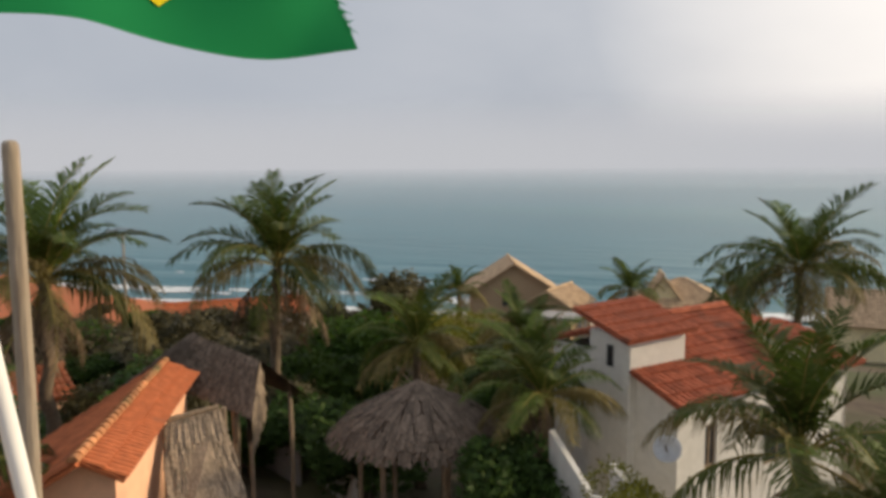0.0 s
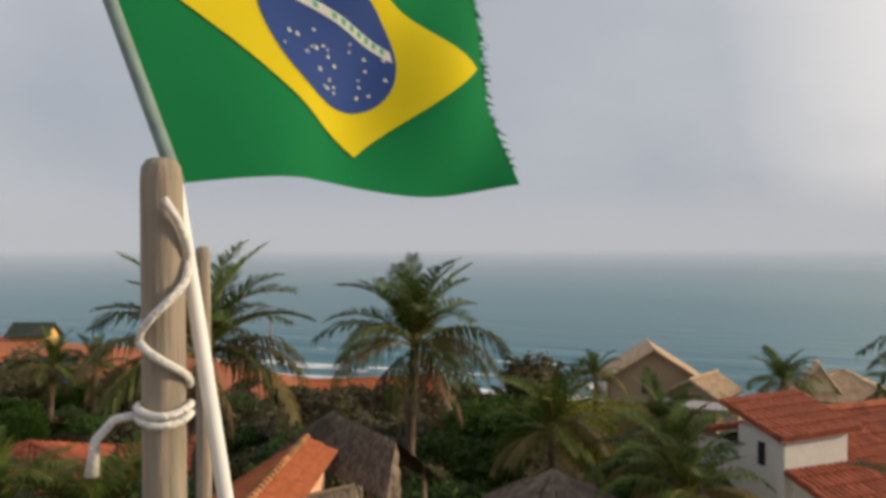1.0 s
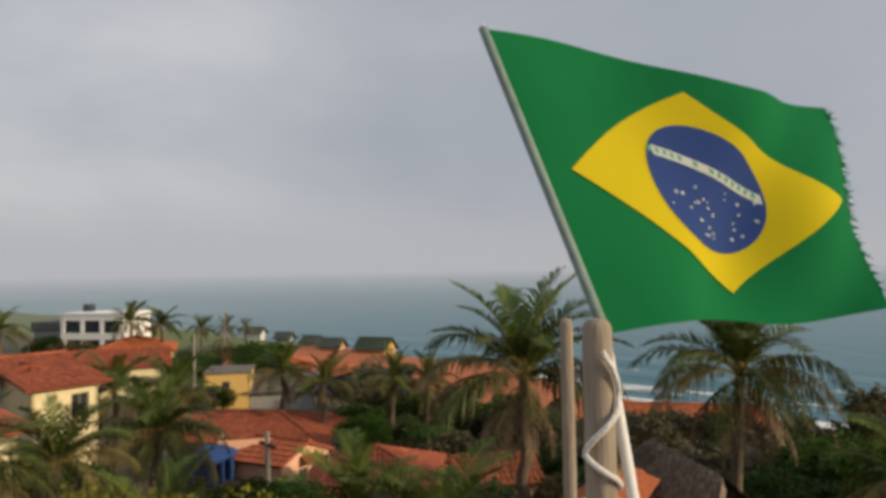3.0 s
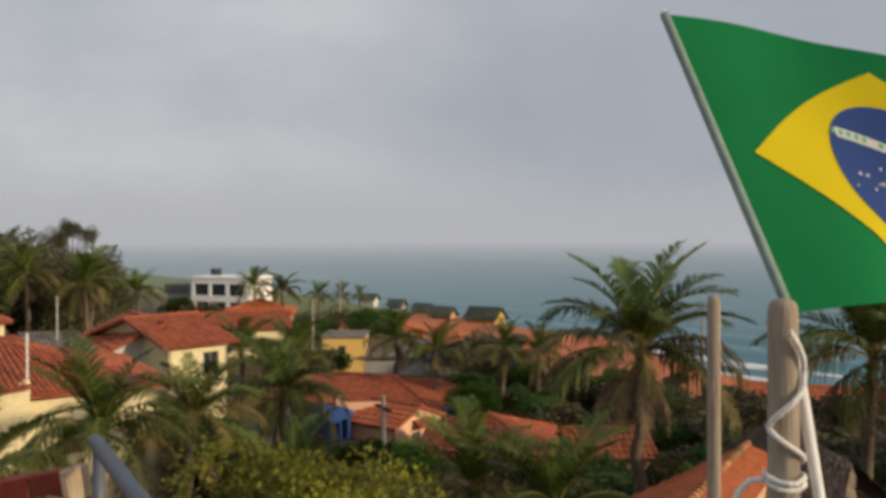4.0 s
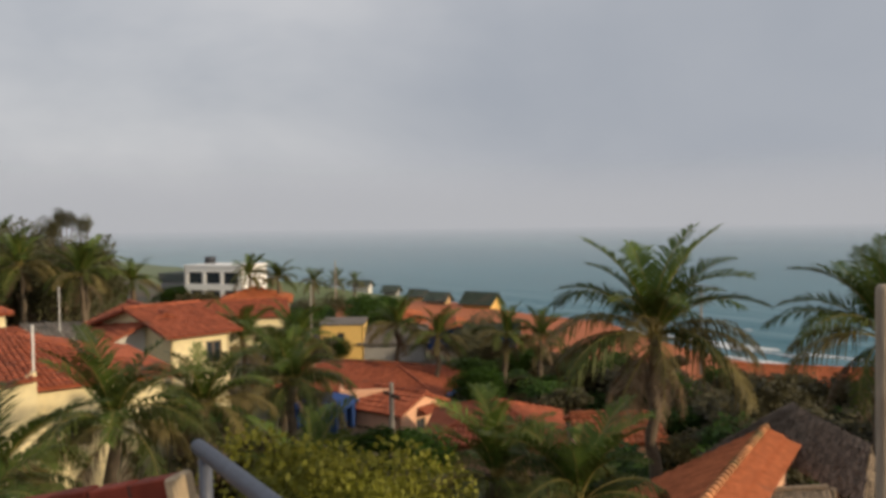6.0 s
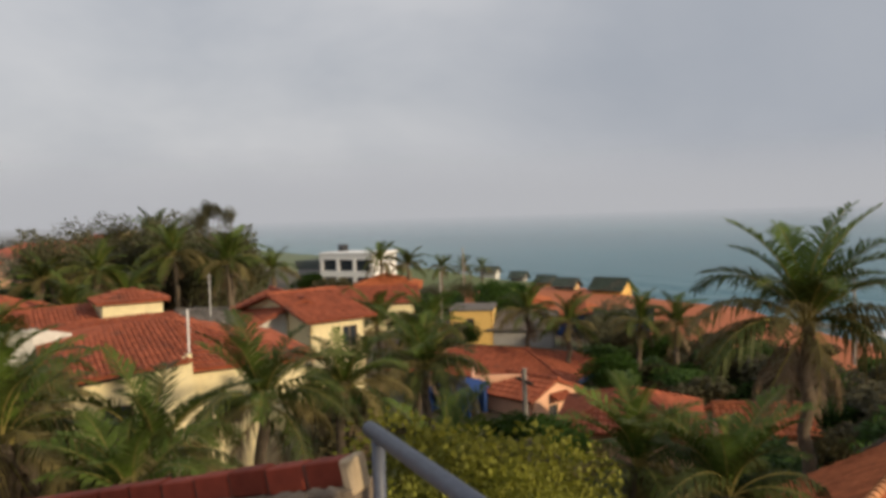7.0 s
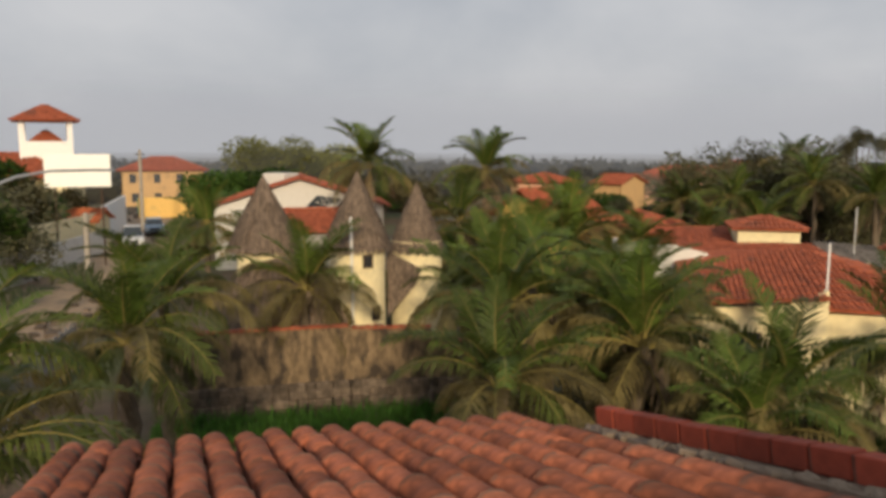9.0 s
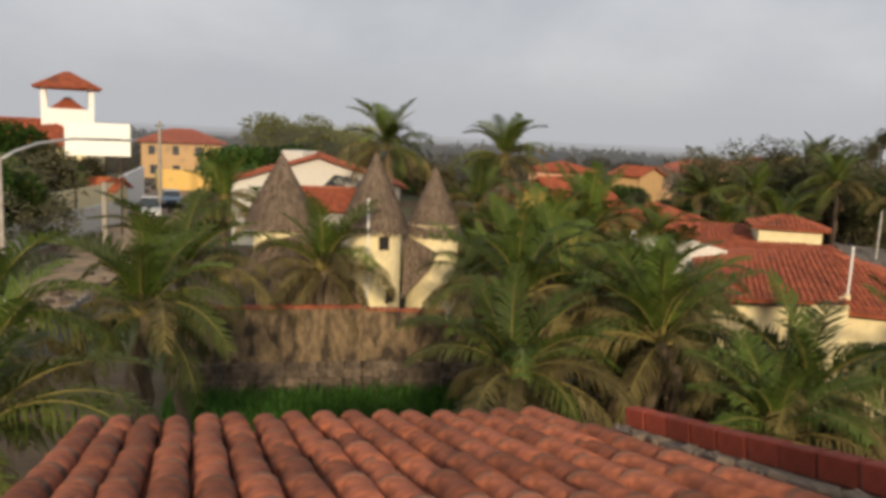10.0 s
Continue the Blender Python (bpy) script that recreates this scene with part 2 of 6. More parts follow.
def sea_material():
    m = material("sea_water", (0.022, 0.135, 0.17), rough=0.3, vary=0.10, grain=0.02, stain=(0.045, 0.175, 0.19), stain_scale=0.006, stain_at=0.5, bump=0, gloss=0.3, streak=(0.35, 1, 1))
    n, l = m.node_tree.nodes, m.node_tree.links
    b = n["Principled BSDF"]
    tc, mp, rip, bp = n.new("ShaderNodeTexCoord"), n.new("ShaderNodeMapping"), n.new("ShaderNodeTexNoise"), n.new("ShaderNodeBump")
    mp.inputs["Scale"].default_value = (0.06, 0.22, 1)
    rip.inputs["Scale"].default_value, rip.inputs["Detail"].default_value = 1.0, 6.0
    bp.inputs["Strength"].default_value, bp.inputs["Distance"].default_value = 0.6, 0.8
    l.new(tc.outputs["Object"], mp.inputs["Vector"])
    l.new(mp.outputs[0], rip.inputs["Vector"])
    l.new(rip.outputs["Fac"], bp.inputs["Height"])
    l.new(bp.outputs[0], b.inputs["Normal"])
    return m


def haze_material(low, level, high, most):
    """Painted haze: a glowing grey veil, clear low down and above, thickest along the horizon."""
    m = bpy.data.materials.new("painted_haze")
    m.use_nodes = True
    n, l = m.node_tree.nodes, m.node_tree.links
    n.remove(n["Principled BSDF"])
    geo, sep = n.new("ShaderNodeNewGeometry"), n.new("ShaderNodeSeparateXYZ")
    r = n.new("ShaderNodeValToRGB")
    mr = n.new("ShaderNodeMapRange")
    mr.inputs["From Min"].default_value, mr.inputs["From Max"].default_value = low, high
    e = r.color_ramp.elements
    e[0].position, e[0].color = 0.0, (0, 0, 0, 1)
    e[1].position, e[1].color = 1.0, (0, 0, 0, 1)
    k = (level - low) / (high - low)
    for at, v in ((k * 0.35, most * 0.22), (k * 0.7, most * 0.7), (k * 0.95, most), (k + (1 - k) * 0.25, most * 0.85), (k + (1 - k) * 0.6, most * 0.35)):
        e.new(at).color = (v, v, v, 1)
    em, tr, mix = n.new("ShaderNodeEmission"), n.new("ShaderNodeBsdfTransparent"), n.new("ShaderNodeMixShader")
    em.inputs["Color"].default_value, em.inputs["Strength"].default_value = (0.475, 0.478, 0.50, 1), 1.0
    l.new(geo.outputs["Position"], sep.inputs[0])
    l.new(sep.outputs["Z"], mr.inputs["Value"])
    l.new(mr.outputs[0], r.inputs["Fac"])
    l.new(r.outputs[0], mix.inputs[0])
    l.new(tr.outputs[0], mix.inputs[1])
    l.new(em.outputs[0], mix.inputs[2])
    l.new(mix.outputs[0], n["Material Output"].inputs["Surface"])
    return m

# ---- building tools ----
R = random.Random(7)


def part(name, bm, mat, parent=None, label="", smooth=False):
    """Links a bmesh as one mesh object, under a thing or a part."""
    me = bpy.data.meshes.new(name)
    bm.to_mesh(me)
    bm.free()
    me.materials.append(mat)
    if smooth:
        for p in me.polygons:
            p.use_smooth = True
    ob = new(name, me)
    ob.parent = parent
    if label:
        ob["label"] = label
    return ob


def thing(name, m, label, category, group="", kind=""):
    ob = new(name)
    ob.matrix_basis = m
    ob.empty_display_size = 0.2
    return tagged(ob, label, category, group, kind)


def box(bm, x0, x1, y0, y1, z0, z1, m=None, bevel=0.0):
    vs = [bm.verts.new(Vector(c)) for c in ((x0, y0, z0), (x1, y0, z0), (x1, y1, z0), (x0, y1, z0), (x0, y0, z1), (x1, y0, z1), (x1, y1, z1), (x0, y1, z1))]
    fs = [bm.faces.new([vs[i] for i in f]) for f in ((3, 2, 1, 0), (4, 5, 6, 7), (0, 1, 5, 4), (1, 2, 6, 5), (2, 3, 7, 6), (3, 0, 4, 7))]
    if bevel:
        es = list({e for f in fs for e in f.edges})
        got = bmesh.ops.bevel(bm, geom=es, offset=bevel, segments=1, affect="EDGES")
        vs = list({v for f in got["faces"] for v in f.verts} | {v for v in vs if v.is_valid})
    if m is not None:
        for v in vs:
            v.co = m @ v.co
    return vs


def boxes(*some, bevel=0.0):
    bm = bmesh.new()
    for s in some:
        box(bm, *s, bevel=bevel)
    return bm


def tube(bm, pts, radii, sides=8, cap=True):
    """A tube along points."""
    rings = []
    pts = [Vector(p) for p in pts]
    for i, p in enumerate(pts):
        d = (pts[min(i + 1, len(pts) - 1)] - pts[max(i - 1, 0)]).normalized()
        a = d.orthogonal().normalized() if i == 0 else (last - d * last.dot(d)).normalized()
        last = a
        b = d.cross(a)
        r = radii[i] if isinstance(radii, (list, tuple)) else radii
        rings.append([bm.verts.new(p + r * (math.cos(2 * math.pi * k / sides) * a + math.sin(2 * math.pi * k / sides) * b)) for k in range(sides)])
    for q, s in zip(rings, rings[1:]):
        for k in range(sides):
            bm.faces.new((q[k], q[(k + 1) % sides], s[(k + 1) % sides], s[k]))
    if cap:
        bm.faces.new(rings[0][::-1])
        bm.faces.new(rings[-1])
    return bm


def inside_span(poly, x):
    """The stretch of y in which the line at x lies inside a convex polygon of (x, y)."""
    ys = []
    for (ax, ay), (bx, by) in zip(poly, poly[1:] + poly[:1]):
        if (ax - x) * (bx - x) < 0:
            ys.append(ay + (by - ay) * (x - ax) / (bx - ax))
    return (min(ys), max(ys)) if len(ys) > 1 else None


def tiled(bm, corners, pitch=0.22, course=0.40, loose=None):
    """Barrel tiles over a flat slope with convex outline: rows of overlapping half-rounds on a base sheet. The first two corners are the eave."""
    cs = [Vector(c) for c in corners]
    across = (cs[1] - cs[0]).normalized()
    normal = across.cross(cs[2] - cs[0]).normalized()
    if normal.z < 0:
        normal = -normal
    up = normal.cross(across)
    if up.z < 0:
        up = -up
    flat = [((c - cs[0]).dot(across), (c - cs[0]).dot(up)) for c in cs]
    lo, hi = min(p[0] for p in flat), max(p[0] for p in flat)
    base = [bm.verts.new(c - normal * 0.02) for c in cs]
    under = [bm.verts.new(c - normal * 0.09) for c in cs]
    bm.faces.new(base)
    bm.faces.new(under[::-1])
    for k in range(len(cs)):
        j = (k + 1) % len(cs)
        bm.faces.new((under[k], under[j], base[j], base[k]))
    count = max(1, int((hi - lo) / pitch))
    step = (hi - lo) / count
    for c in range(count):
        x = lo + (c + 0.5) * step
        span = inside_span(flat, x + 1e-4)
        if not span or span[1] - span[0] < 0.1:
            continue
        y = span[0] - 0.03
        while y < span[1] - 0.05:
            top = min(y + course + 0.05, span[1])
            home, bm = bm, (bmesh.new() if loose is not None else bm)
            rings = []
            for yy, r, lift in ((y, step * 0.46, 0.035), (top, step * 0.38, 0.0)):
                jit = R.uniform(-0.008, 0.008)
                ring = []
                for k in range(5):
                    a = math.pi * k / 4
                    ring.append(bm.verts.new(cs[0] + across * (x + jit - r * math.cos(a)) + up * yy + normal * (lift - 0.01 + r * 0.6 * math.sin(a))))
                rings.append(ring)
            for k in range(4):
                bm.faces.new((rings[0][k], rings[0][k + 1], rings[1][k + 1], rings[1][k]))
            bm.faces.new(rings[0][::-1])
            if loose is not None:
                loose.append(bm)
            bm = home
            y += course
    return bm


def ridge_caps(bm, a, b, r=0.13, course=0.38):
    """Half-round cap tiles along a ridge."""
    a, b = Vector(a), Vector(b)
    d = (b - a).normalized()
    side = d.cross(Vector((0, 0, 1))).normalized()
    up = side.cross(d)
    n = max(1, int((b - a).length / course))
    for i in range(n):
        p0, p1 = a + (b - a) * i / n, a + (b - a) * (i + 1) / n + d * 0.05
        rings = []
        for p, rr, lift in ((p0, r * 0.85, 0.0), (p1, r, 0.025)):
            rings.append([bm.verts.new(p + side * rr * math.cos(math.pi * k / 5) + up * (rr * math.sin(math.pi * k / 5) + lift - 0.04)) for k in range(6)])
        for k in range(5):
            bm.faces.new((rings[0][k], rings[0][k + 1], rings[1][k + 1], rings[1][k]))
        bm.faces.new(rings[1])


def wall_panel(bm, p0, p1, z0, z1, thick=0.15, holes=(), z1b=None):
    """A wall from p0 to p1 on the plan, with holes (u0, u1, v0, v1) that go through it. z1b: the top's height at p1, where it slopes."""
    a, b = Vector((*p0, 0)), Vector((*p1, 0))
    d = (b - a).normalized()
    nrm = Vector((-d.y, d.x, 0)) * thick
    length = (b - a).length
    z1b = z1 if z1b is None else z1b
    top = lambda u: z1 + (z1b - z1) * u / length
    us = sorted({0.0, length, *(h[0] for h in holes), *(h[1] for h in holes)})
    for u0, u1 in zip(us, us[1:]):
        cuts = sorted((h[2], h[3]) for h in holes if h[0] <= u0 + 1e-6 and h[1] >= u1 - 1e-6)
        low = z0
        for c0, c1 in cuts + [(None, None)]:
            t0, t1 = (c0 + z0, c0 + z0) if c0 is not None else (top(u0), top(u1))
            if min(t0, t1) - low > 1e-4:
                q = [a + d * u0, a + d * u1, a + d * u1 + nrm, a + d * u0 + nrm]
                lo_v = [bm.verts.new((*p.xy, low)) for p in q]
                hi_v = [bm.verts.new((*p.xy, z)) for p, z in zip(q, (t0, t1, t1, t0))]
                bm.faces.new(lo_v[::-1])
                bm.faces.new(hi_v)
                for k in range(4):
                    j = (k + 1) % 4
                    bm.faces.new((lo_v[k], lo_v[j], hi_v[j], hi_v[k]))
            if c0 is not None:
                low = c1 + z0
    bmesh.ops.remove_doubles(bm, verts=bm.verts, dist=1e-4)
    return bm


def window_in(parent, p0, p1, z0, hole, thick, name="window", frame_mat=WOOD, pane_mat=GLASS, bars=1):
    """A window set into a hole of wall_panel: frame with a mullion, and the pane behind."""
    a, b = Vector((*p0, 0)), Vector((*p1, 0))
    d = (b - a).normalized()
    m = Matrix.Translation(a) @ Matrix(((d.x, -d.y, 0, 0), (d.y, d.x, 0, 0), (0, 0, 1, 0), (0, 0, 0, 1)))
    u0, u1, v0, v1 = hole[0], hole[1], hole[2] + z0, hole[3] + z0
    w = 0.05
    bm = bmesh.new()
    y0, y1 = thick * 0.35, thick * 0.7
    for s in ((u0, u0 + w, v0, v1), (u1 - w, u1, v0, v1), (u0 + w, u1 - w, v0, v0 + w), (u0 + w, u1 - w, v1 - w, v1)):
        box(bm, s[0], s[1], y0, y1, s[2], s[3], m)
    for k in range(bars):
        u = u0 + (u1 - u0) * (k + 1) / (bars + 1)
        box(bm, u - 0.02, u + 0.02, y0, y1, v0 + w, v1 - w, m)
    bmesh.ops.remove_doubles(bm, verts=bm.verts, dist=1e-4)
    fr = part(name, bm, frame_mat, parent)
    bm = bmesh.new()
    box(bm, u0 + w * 0.5, u1 - w * 0.5, y1 - 0.02, y1 - 0.005, v0 + w * 0.5, v1 - w * 0.5, m)
    part("pane", bm, pane_mat, fr)
    return fr


def house(name, m, label, w, d, h, roof="gable", rise=1.2, over=0.45, wall=CREAM, tile=TILE, axis="x", holes=None, pitch=0.2, below=1.0, group="", frame_mat=WOOD):
    """A house w by d on its own axes, walls h high, with a gable, hip or lean-to roof. holes: per side s, e, n, w a list of openings."""
    root = thing(name, m, label, "house", group)
    t = 0.15
    corners = {"s": ((0, 0), (w, 0)), "e": ((w, 0), (w, d)), "n": ((w, d), (0, d)), "w": ((0, d), (0, 0))}
    holes = holes or {}
    for s, (p0, p1) in corners.items():
        bm = bmesh.new()
        some = [(a, b, c + below, e + below) for a, b, c, e in holes.get(s, ())]
        wall_panel(bm, p0, p1, -below, h, t, some)
        if roof == "gable" and ((axis == "x" and s in "ew") or (axis == "y" and s in "sn")):
            a, b = Vector((*p0, h)), Vector((*p1, h))
            dd = (b - a).normalized()
            nn = Vector((-dd.y, dd.x, 0)) * t
            tri = [a, b, (a + b) / 2 + Vector((0, 0, rise))]
            f1 = [bm.verts.new(v) for v in tri]
            f2 = [bm.verts.new(v + nn) for v in tri]
            bm.faces.new(f1)
            bm.faces.new(f2[::-1])
            for k in range(3):
                bm.faces.new((f1[k], f2[k], f2[(k + 1) % 3], f1[(k + 1) % 3]))
        if roof == "lean" and s in "ewn":
            hi = rise
            wall_panel(bm, p0, p1, h, h + (0 if s == "e" else hi), t, (), h + (0 if s == "w" else hi)) if s != "n" else wall_panel(bm, p0, p1, h, h + hi, t)
        wob = part("wall", bm, wall, root)
        for hole in some:
            window_in(wob, p0, p1, -below, hole, t, frame_mat=frame_mat)
    bm = bmesh.new()
    o = over
    if roof == "gable":
        k = rise / ((d if axis == "x" else w) / 2)
        e = h - o * k + 0.05
        top = h + rise + 0.05
        if axis == "x":
            tiled(bm, ((-o, -o, e), (w + o, -o, e), (w + o, d / 2, top), (-o, d / 2, top)), pitch)
            tiled(bm, ((w + o, d + o, e), (-o, d + o, e), (-o, d / 2, top), (w + o, d / 2, top)), pitch)
            ridge_caps(bm, (-o, d / 2, top + 0.03), (w + o, d / 2, top + 0.03))
        else:
            tiled(bm, ((w + o, -o, e), (w + o, d + o, e), (w / 2, d + o, top), (w / 2, -o, top)), pitch)
            tiled(bm, ((-o, d + o, e), (-o, -o, e), (w / 2, -o, top), (w / 2, d + o, top)), pitch)
            ridge_caps(bm, (w / 2, -o, top + 0.03), (w / 2, d + o, top + 0.03))
    elif roof == "hip":
        half = min(w, d) / 2
        k = rise / half
        e = h - o * k + 0.05
        top = h + rise + 0.05
        r0, r1 = ((half, d / 2), (w - half, d / 2)) if w >= d else ((w / 2, half), (w / 2, d - half))
        a, b, c, dd = (-o, -o, e), (w + o, -o, e), (w + o, d + o, e), (-o, d + o, e)
        q0, q1 = (*r0, top), (*r1, top)
        if w >= d:
            tiled(bm, (a, b, q1, q0), pitch), tiled(bm, (c, dd, q0, q1), pitch), tiled(bm, (b, c, q1), pitch), tiled(bm, (dd, a, q0), pitch)
        else:
            tiled(bm, (b, c, q1, q0), pitch), tiled(bm, (dd, a, q0, q1), pitch), tiled(bm, (a, b, q0), pitch), tiled(bm, (c, dd, q1), pitch)
        for p, q in ((a, q0), (dd if w >= d else b, q0), (b if w >= d else c, q1), (c if w >= d else dd, q1)):
            ridge_caps(bm, Vector(p) + Vector((0, 0, 0.03)), Vector(q) + Vector((0, 0, 0.03)))
        if (Vector(q0) - Vector(q1)).length > 0.3:
            ridge_caps(bm, Vector(q0) + Vector((0, 0, 0.03)), Vector(q1) + Vector((0, 0, 0.03)))
    elif roof == "lean":
        k = rise / d
        tiled(bm, ((-o, -o, h - o * k + 0.05), (w + o, -o, h - o * k + 0.05), (w + o, d + o, h + rise + o * k + 0.05), (-o, d + o, h + rise + o * k + 0.05)), pitch)
    elif roof == "flat":
        box(bm, -0.1, w + 0.1, -0.1, d + 0.1, h, h + rise)
    part("roof", bm, tile, root)
    return root


def ground_z(x, y):
    s = y - 0.09 * x
    ease = lambda a, b: min(1, max(0, (s - a) / (b - a)))
    crest = 46 + 22 * min(1, max(0, (-x - 25) / 45))
    z = -2.8 * ease(6, 40)
    drop = ease(crest, 88)
    z -= 6.6 * drop ** 0.8
    if s > 88:
        z -= 0.06 * (s - 88)
    far = math.hypot(x, y)
    if s < 40 and far > 60:
        z += min(2.0, (far - 60) * 0.010) * min(1, (40 - s) / 60)
    return z

# ---- ground, sea, painted haze ----
def grid_sheet(xs, ys, zf):
    vs = [(x, y, zf(x, y)) for y in ys for x in xs]
    n = len(xs)
    return vs, [(j * n + i, j * n + i + 1, (j + 1) * n + i + 1, (j + 1) * n + i) for j in range(len(ys) - 1) for i in range(n - 1)]


def sheet(name, vs, fs, mat, label, category):
    me = bpy.data.meshes.new(name)
    me.from_pydata(vs, [], fs)
    me.materials.append(mat)
    for p in me.polygons:
        p.use_smooth = True
    return tagged(new(name, me), label, category, kind="structure")


gx = [-4500, -2000, -900, -500, -350] + [-260 + 5 * i for i in range(72)] + [150, 300, 900, 4500]
gy = [-4500, -2000, -900, -400, -200, -120] + [-90 + 4 * i for i in range(52)] + [140]
sheet("ground", *grid_sheet(gx, gy, lambda x, y: ground_z(x, y) + 0.12 * noise.noise((x * 0.13, y * 0.13, 0))), ground_material(), "sandy and red earth with patchy turf", "ground")
SEA = -9.2
sx = [-4800, -2500, -1200] + [-600 + 20 * i for i in range(50)] + [700, 1200, 2500, 4800]
sy = [40 + 3 * i for i in range(40)] + [180, 220, 300, 420, 600, 900, 1400, 2200, 3400, 4800]


def swell(x, y):
    s = y - 0.09 * x
    near = max(0.0, 1 - abs(s - 105) / 40)
    return SEA + near * (0.45 * math.sin(s * 0.42 + 1.5 * noise.noise((x * 0.02, 0, 3))) + 0.2 * noise.noise((x * 0.05, y * 0.2, 0)))


sheet("sea", *grid_sheet(sx, sy, swell), sea_material(), "teal sea with low swell under mist", "sea")
FOAM = material("sea_foam", (0.80, 0.81, 0.80), vary=0.08, grain=1.5, stain=(0.55, 0.62, 0.62), stain_scale=0.4, bump=0.4)
bm = bmesh.new()
for row, (s0, wide, broken) in enumerate(((89, 3.0, -0.7), (94, 4.2, -0.3), (100, 2.6, 0.0), (109, 1.6, 0.22))):
    last = None
    for i in range(420):
        x = -420 + i * 1.5
        v = noise.noise((x * 0.035, row * 7.3, 0)) + 0.4 * noise.noise((x * 0.2, row * 3.1, 4))
        w = wide * (v - broken)
        if w <= 0.1:
            last = None
            continue
        s = s0 + 2.2 * noise.noise((x * 0.03, row * 5.0, 9))
        z = max(swell(x, s + 0.09 * x), ground_z(x, s + 0.09 * x)) + 0.12
        now = [bm.verts.new((x, s - w + 0.09 * x, max(z, ground_z(x, s - w + 0.09 * x) + 0.1))), bm.verts.new((x, s + 0.09 * x, z + 0.25)), bm.verts.new((x, s + 0.5 * w + 0.09 * x, z))]
        if last:
            bm.faces.new((last[0], now[0], now[1], last[1]))
            bm.faces.new((last[1], now[1], now[2], last[2]))
        last = now
tagged(part("surf", bm, FOAM), "white foam of breaking waves along the beach", "surf", kind="stuff")
# glowing see-through sheets that paint in the haze, one behind the other
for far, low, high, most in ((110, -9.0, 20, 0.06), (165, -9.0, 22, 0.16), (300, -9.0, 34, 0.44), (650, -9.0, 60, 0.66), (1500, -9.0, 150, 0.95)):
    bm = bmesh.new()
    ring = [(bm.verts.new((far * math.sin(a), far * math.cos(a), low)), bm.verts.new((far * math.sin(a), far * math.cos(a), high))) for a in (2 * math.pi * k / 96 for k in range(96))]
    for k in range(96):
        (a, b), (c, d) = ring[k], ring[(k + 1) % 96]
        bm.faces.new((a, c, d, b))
    mist = tagged(part("backdrop", bm, haze_material(low, 8.0, high, most)), "glowing grey sheet of painted haze along the horizon", "mist", kind="structure")
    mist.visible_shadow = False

# ---- plants ----
def frond_mesh(name, length, rise, fall, mat, leaflet=0.60, hang=0.5, pairs=52, vee=0.35, twist=0.0, gaps=0.0, bend=1.2):
    """One feather leaf of a coconut palm along +x from the origin: a stalk that leaves at the angle rise and bends over to fall, with two rows of narrow leaflets."""
    rng = random.Random(name)
    bm = bmesh.new()
    pts = [Vector((0, 0, 0))]
    for i in range(12):
        a = radians(rise + (fall - rise) * ((i + 0.5) / 12) ** bend)
        pts.append(pts[-1] + Vector((math.cos(a), twist * (i / 12) ** 1.5, math.sin(a))).normalized() * length / 12)
    tube(bm, pts, [0.029 * (1 - 0.85 * i / 12) for i in range(13)], 4)
    stalk_faces = len(bm.faces)
    at = lambda t: pts[min(11, int(t * 12))].lerp(pts[min(11, int(t * 12)) + 1], t * 12 - min(11, int(t * 12)))
    clump = 0.0
    for i in range(pairs):
        t = 0.15 + 0.85 * (i + 0.5) / pairs
        p, d = at(t), (at(min(1, t + 0.05)) - at(t - 0.05)).normalized()
        side0 = d.cross(Vector((0, 0, 1))).normalized()
        upward = side0.cross(d)
        ll = leaflet * (0.5 + 0.85 * math.sin(math.pi * min(1, t * 0.9 + 0.1))) * rng.uniform(0.78, 1.12)
        if i % 4 == 0:
            clump = rng.uniform(-0.25, 0.35)
        for sgn in (-1, 1):
            if rng.random() < gaps:
                continue
            h = hang * (rng.uniform(0.6, 1.3) + clump)
            out = (side0 * sgn + d * rng.uniform(0.6, 1.25) + upward * (vee + rng.uniform(-0.15, 0.15))).normalized()
            mid = p + out * ll * 0.5 - Vector((0, 0, ll * h * 0.14))
            tip = p + out * ll * (1 - 0.3 * min(1, h)) - Vector((0, 0, ll * h * 0.72))
            wv = d * 0.020
            a, b = bm.verts.new(p - wv), bm.verts.new(p + wv)
            c, e = bm.verts.new(mid + wv * 1.15), bm.verts.new(mid - wv * 1.15)
            f = bm.verts.new(tip)
            bm.faces.new((a, b, c, e))
            bm.faces.new((e, c, f))
    me = bpy.data.meshes.new(name)
    bm.to_mesh(me)
    bm.free()
    me.materials.append(mat)
    me.materials.append(RACHIS)
    for k, p in enumerate(me.polygons):
        p.material_index = 1 if k < stalk_faces else 0
    return me


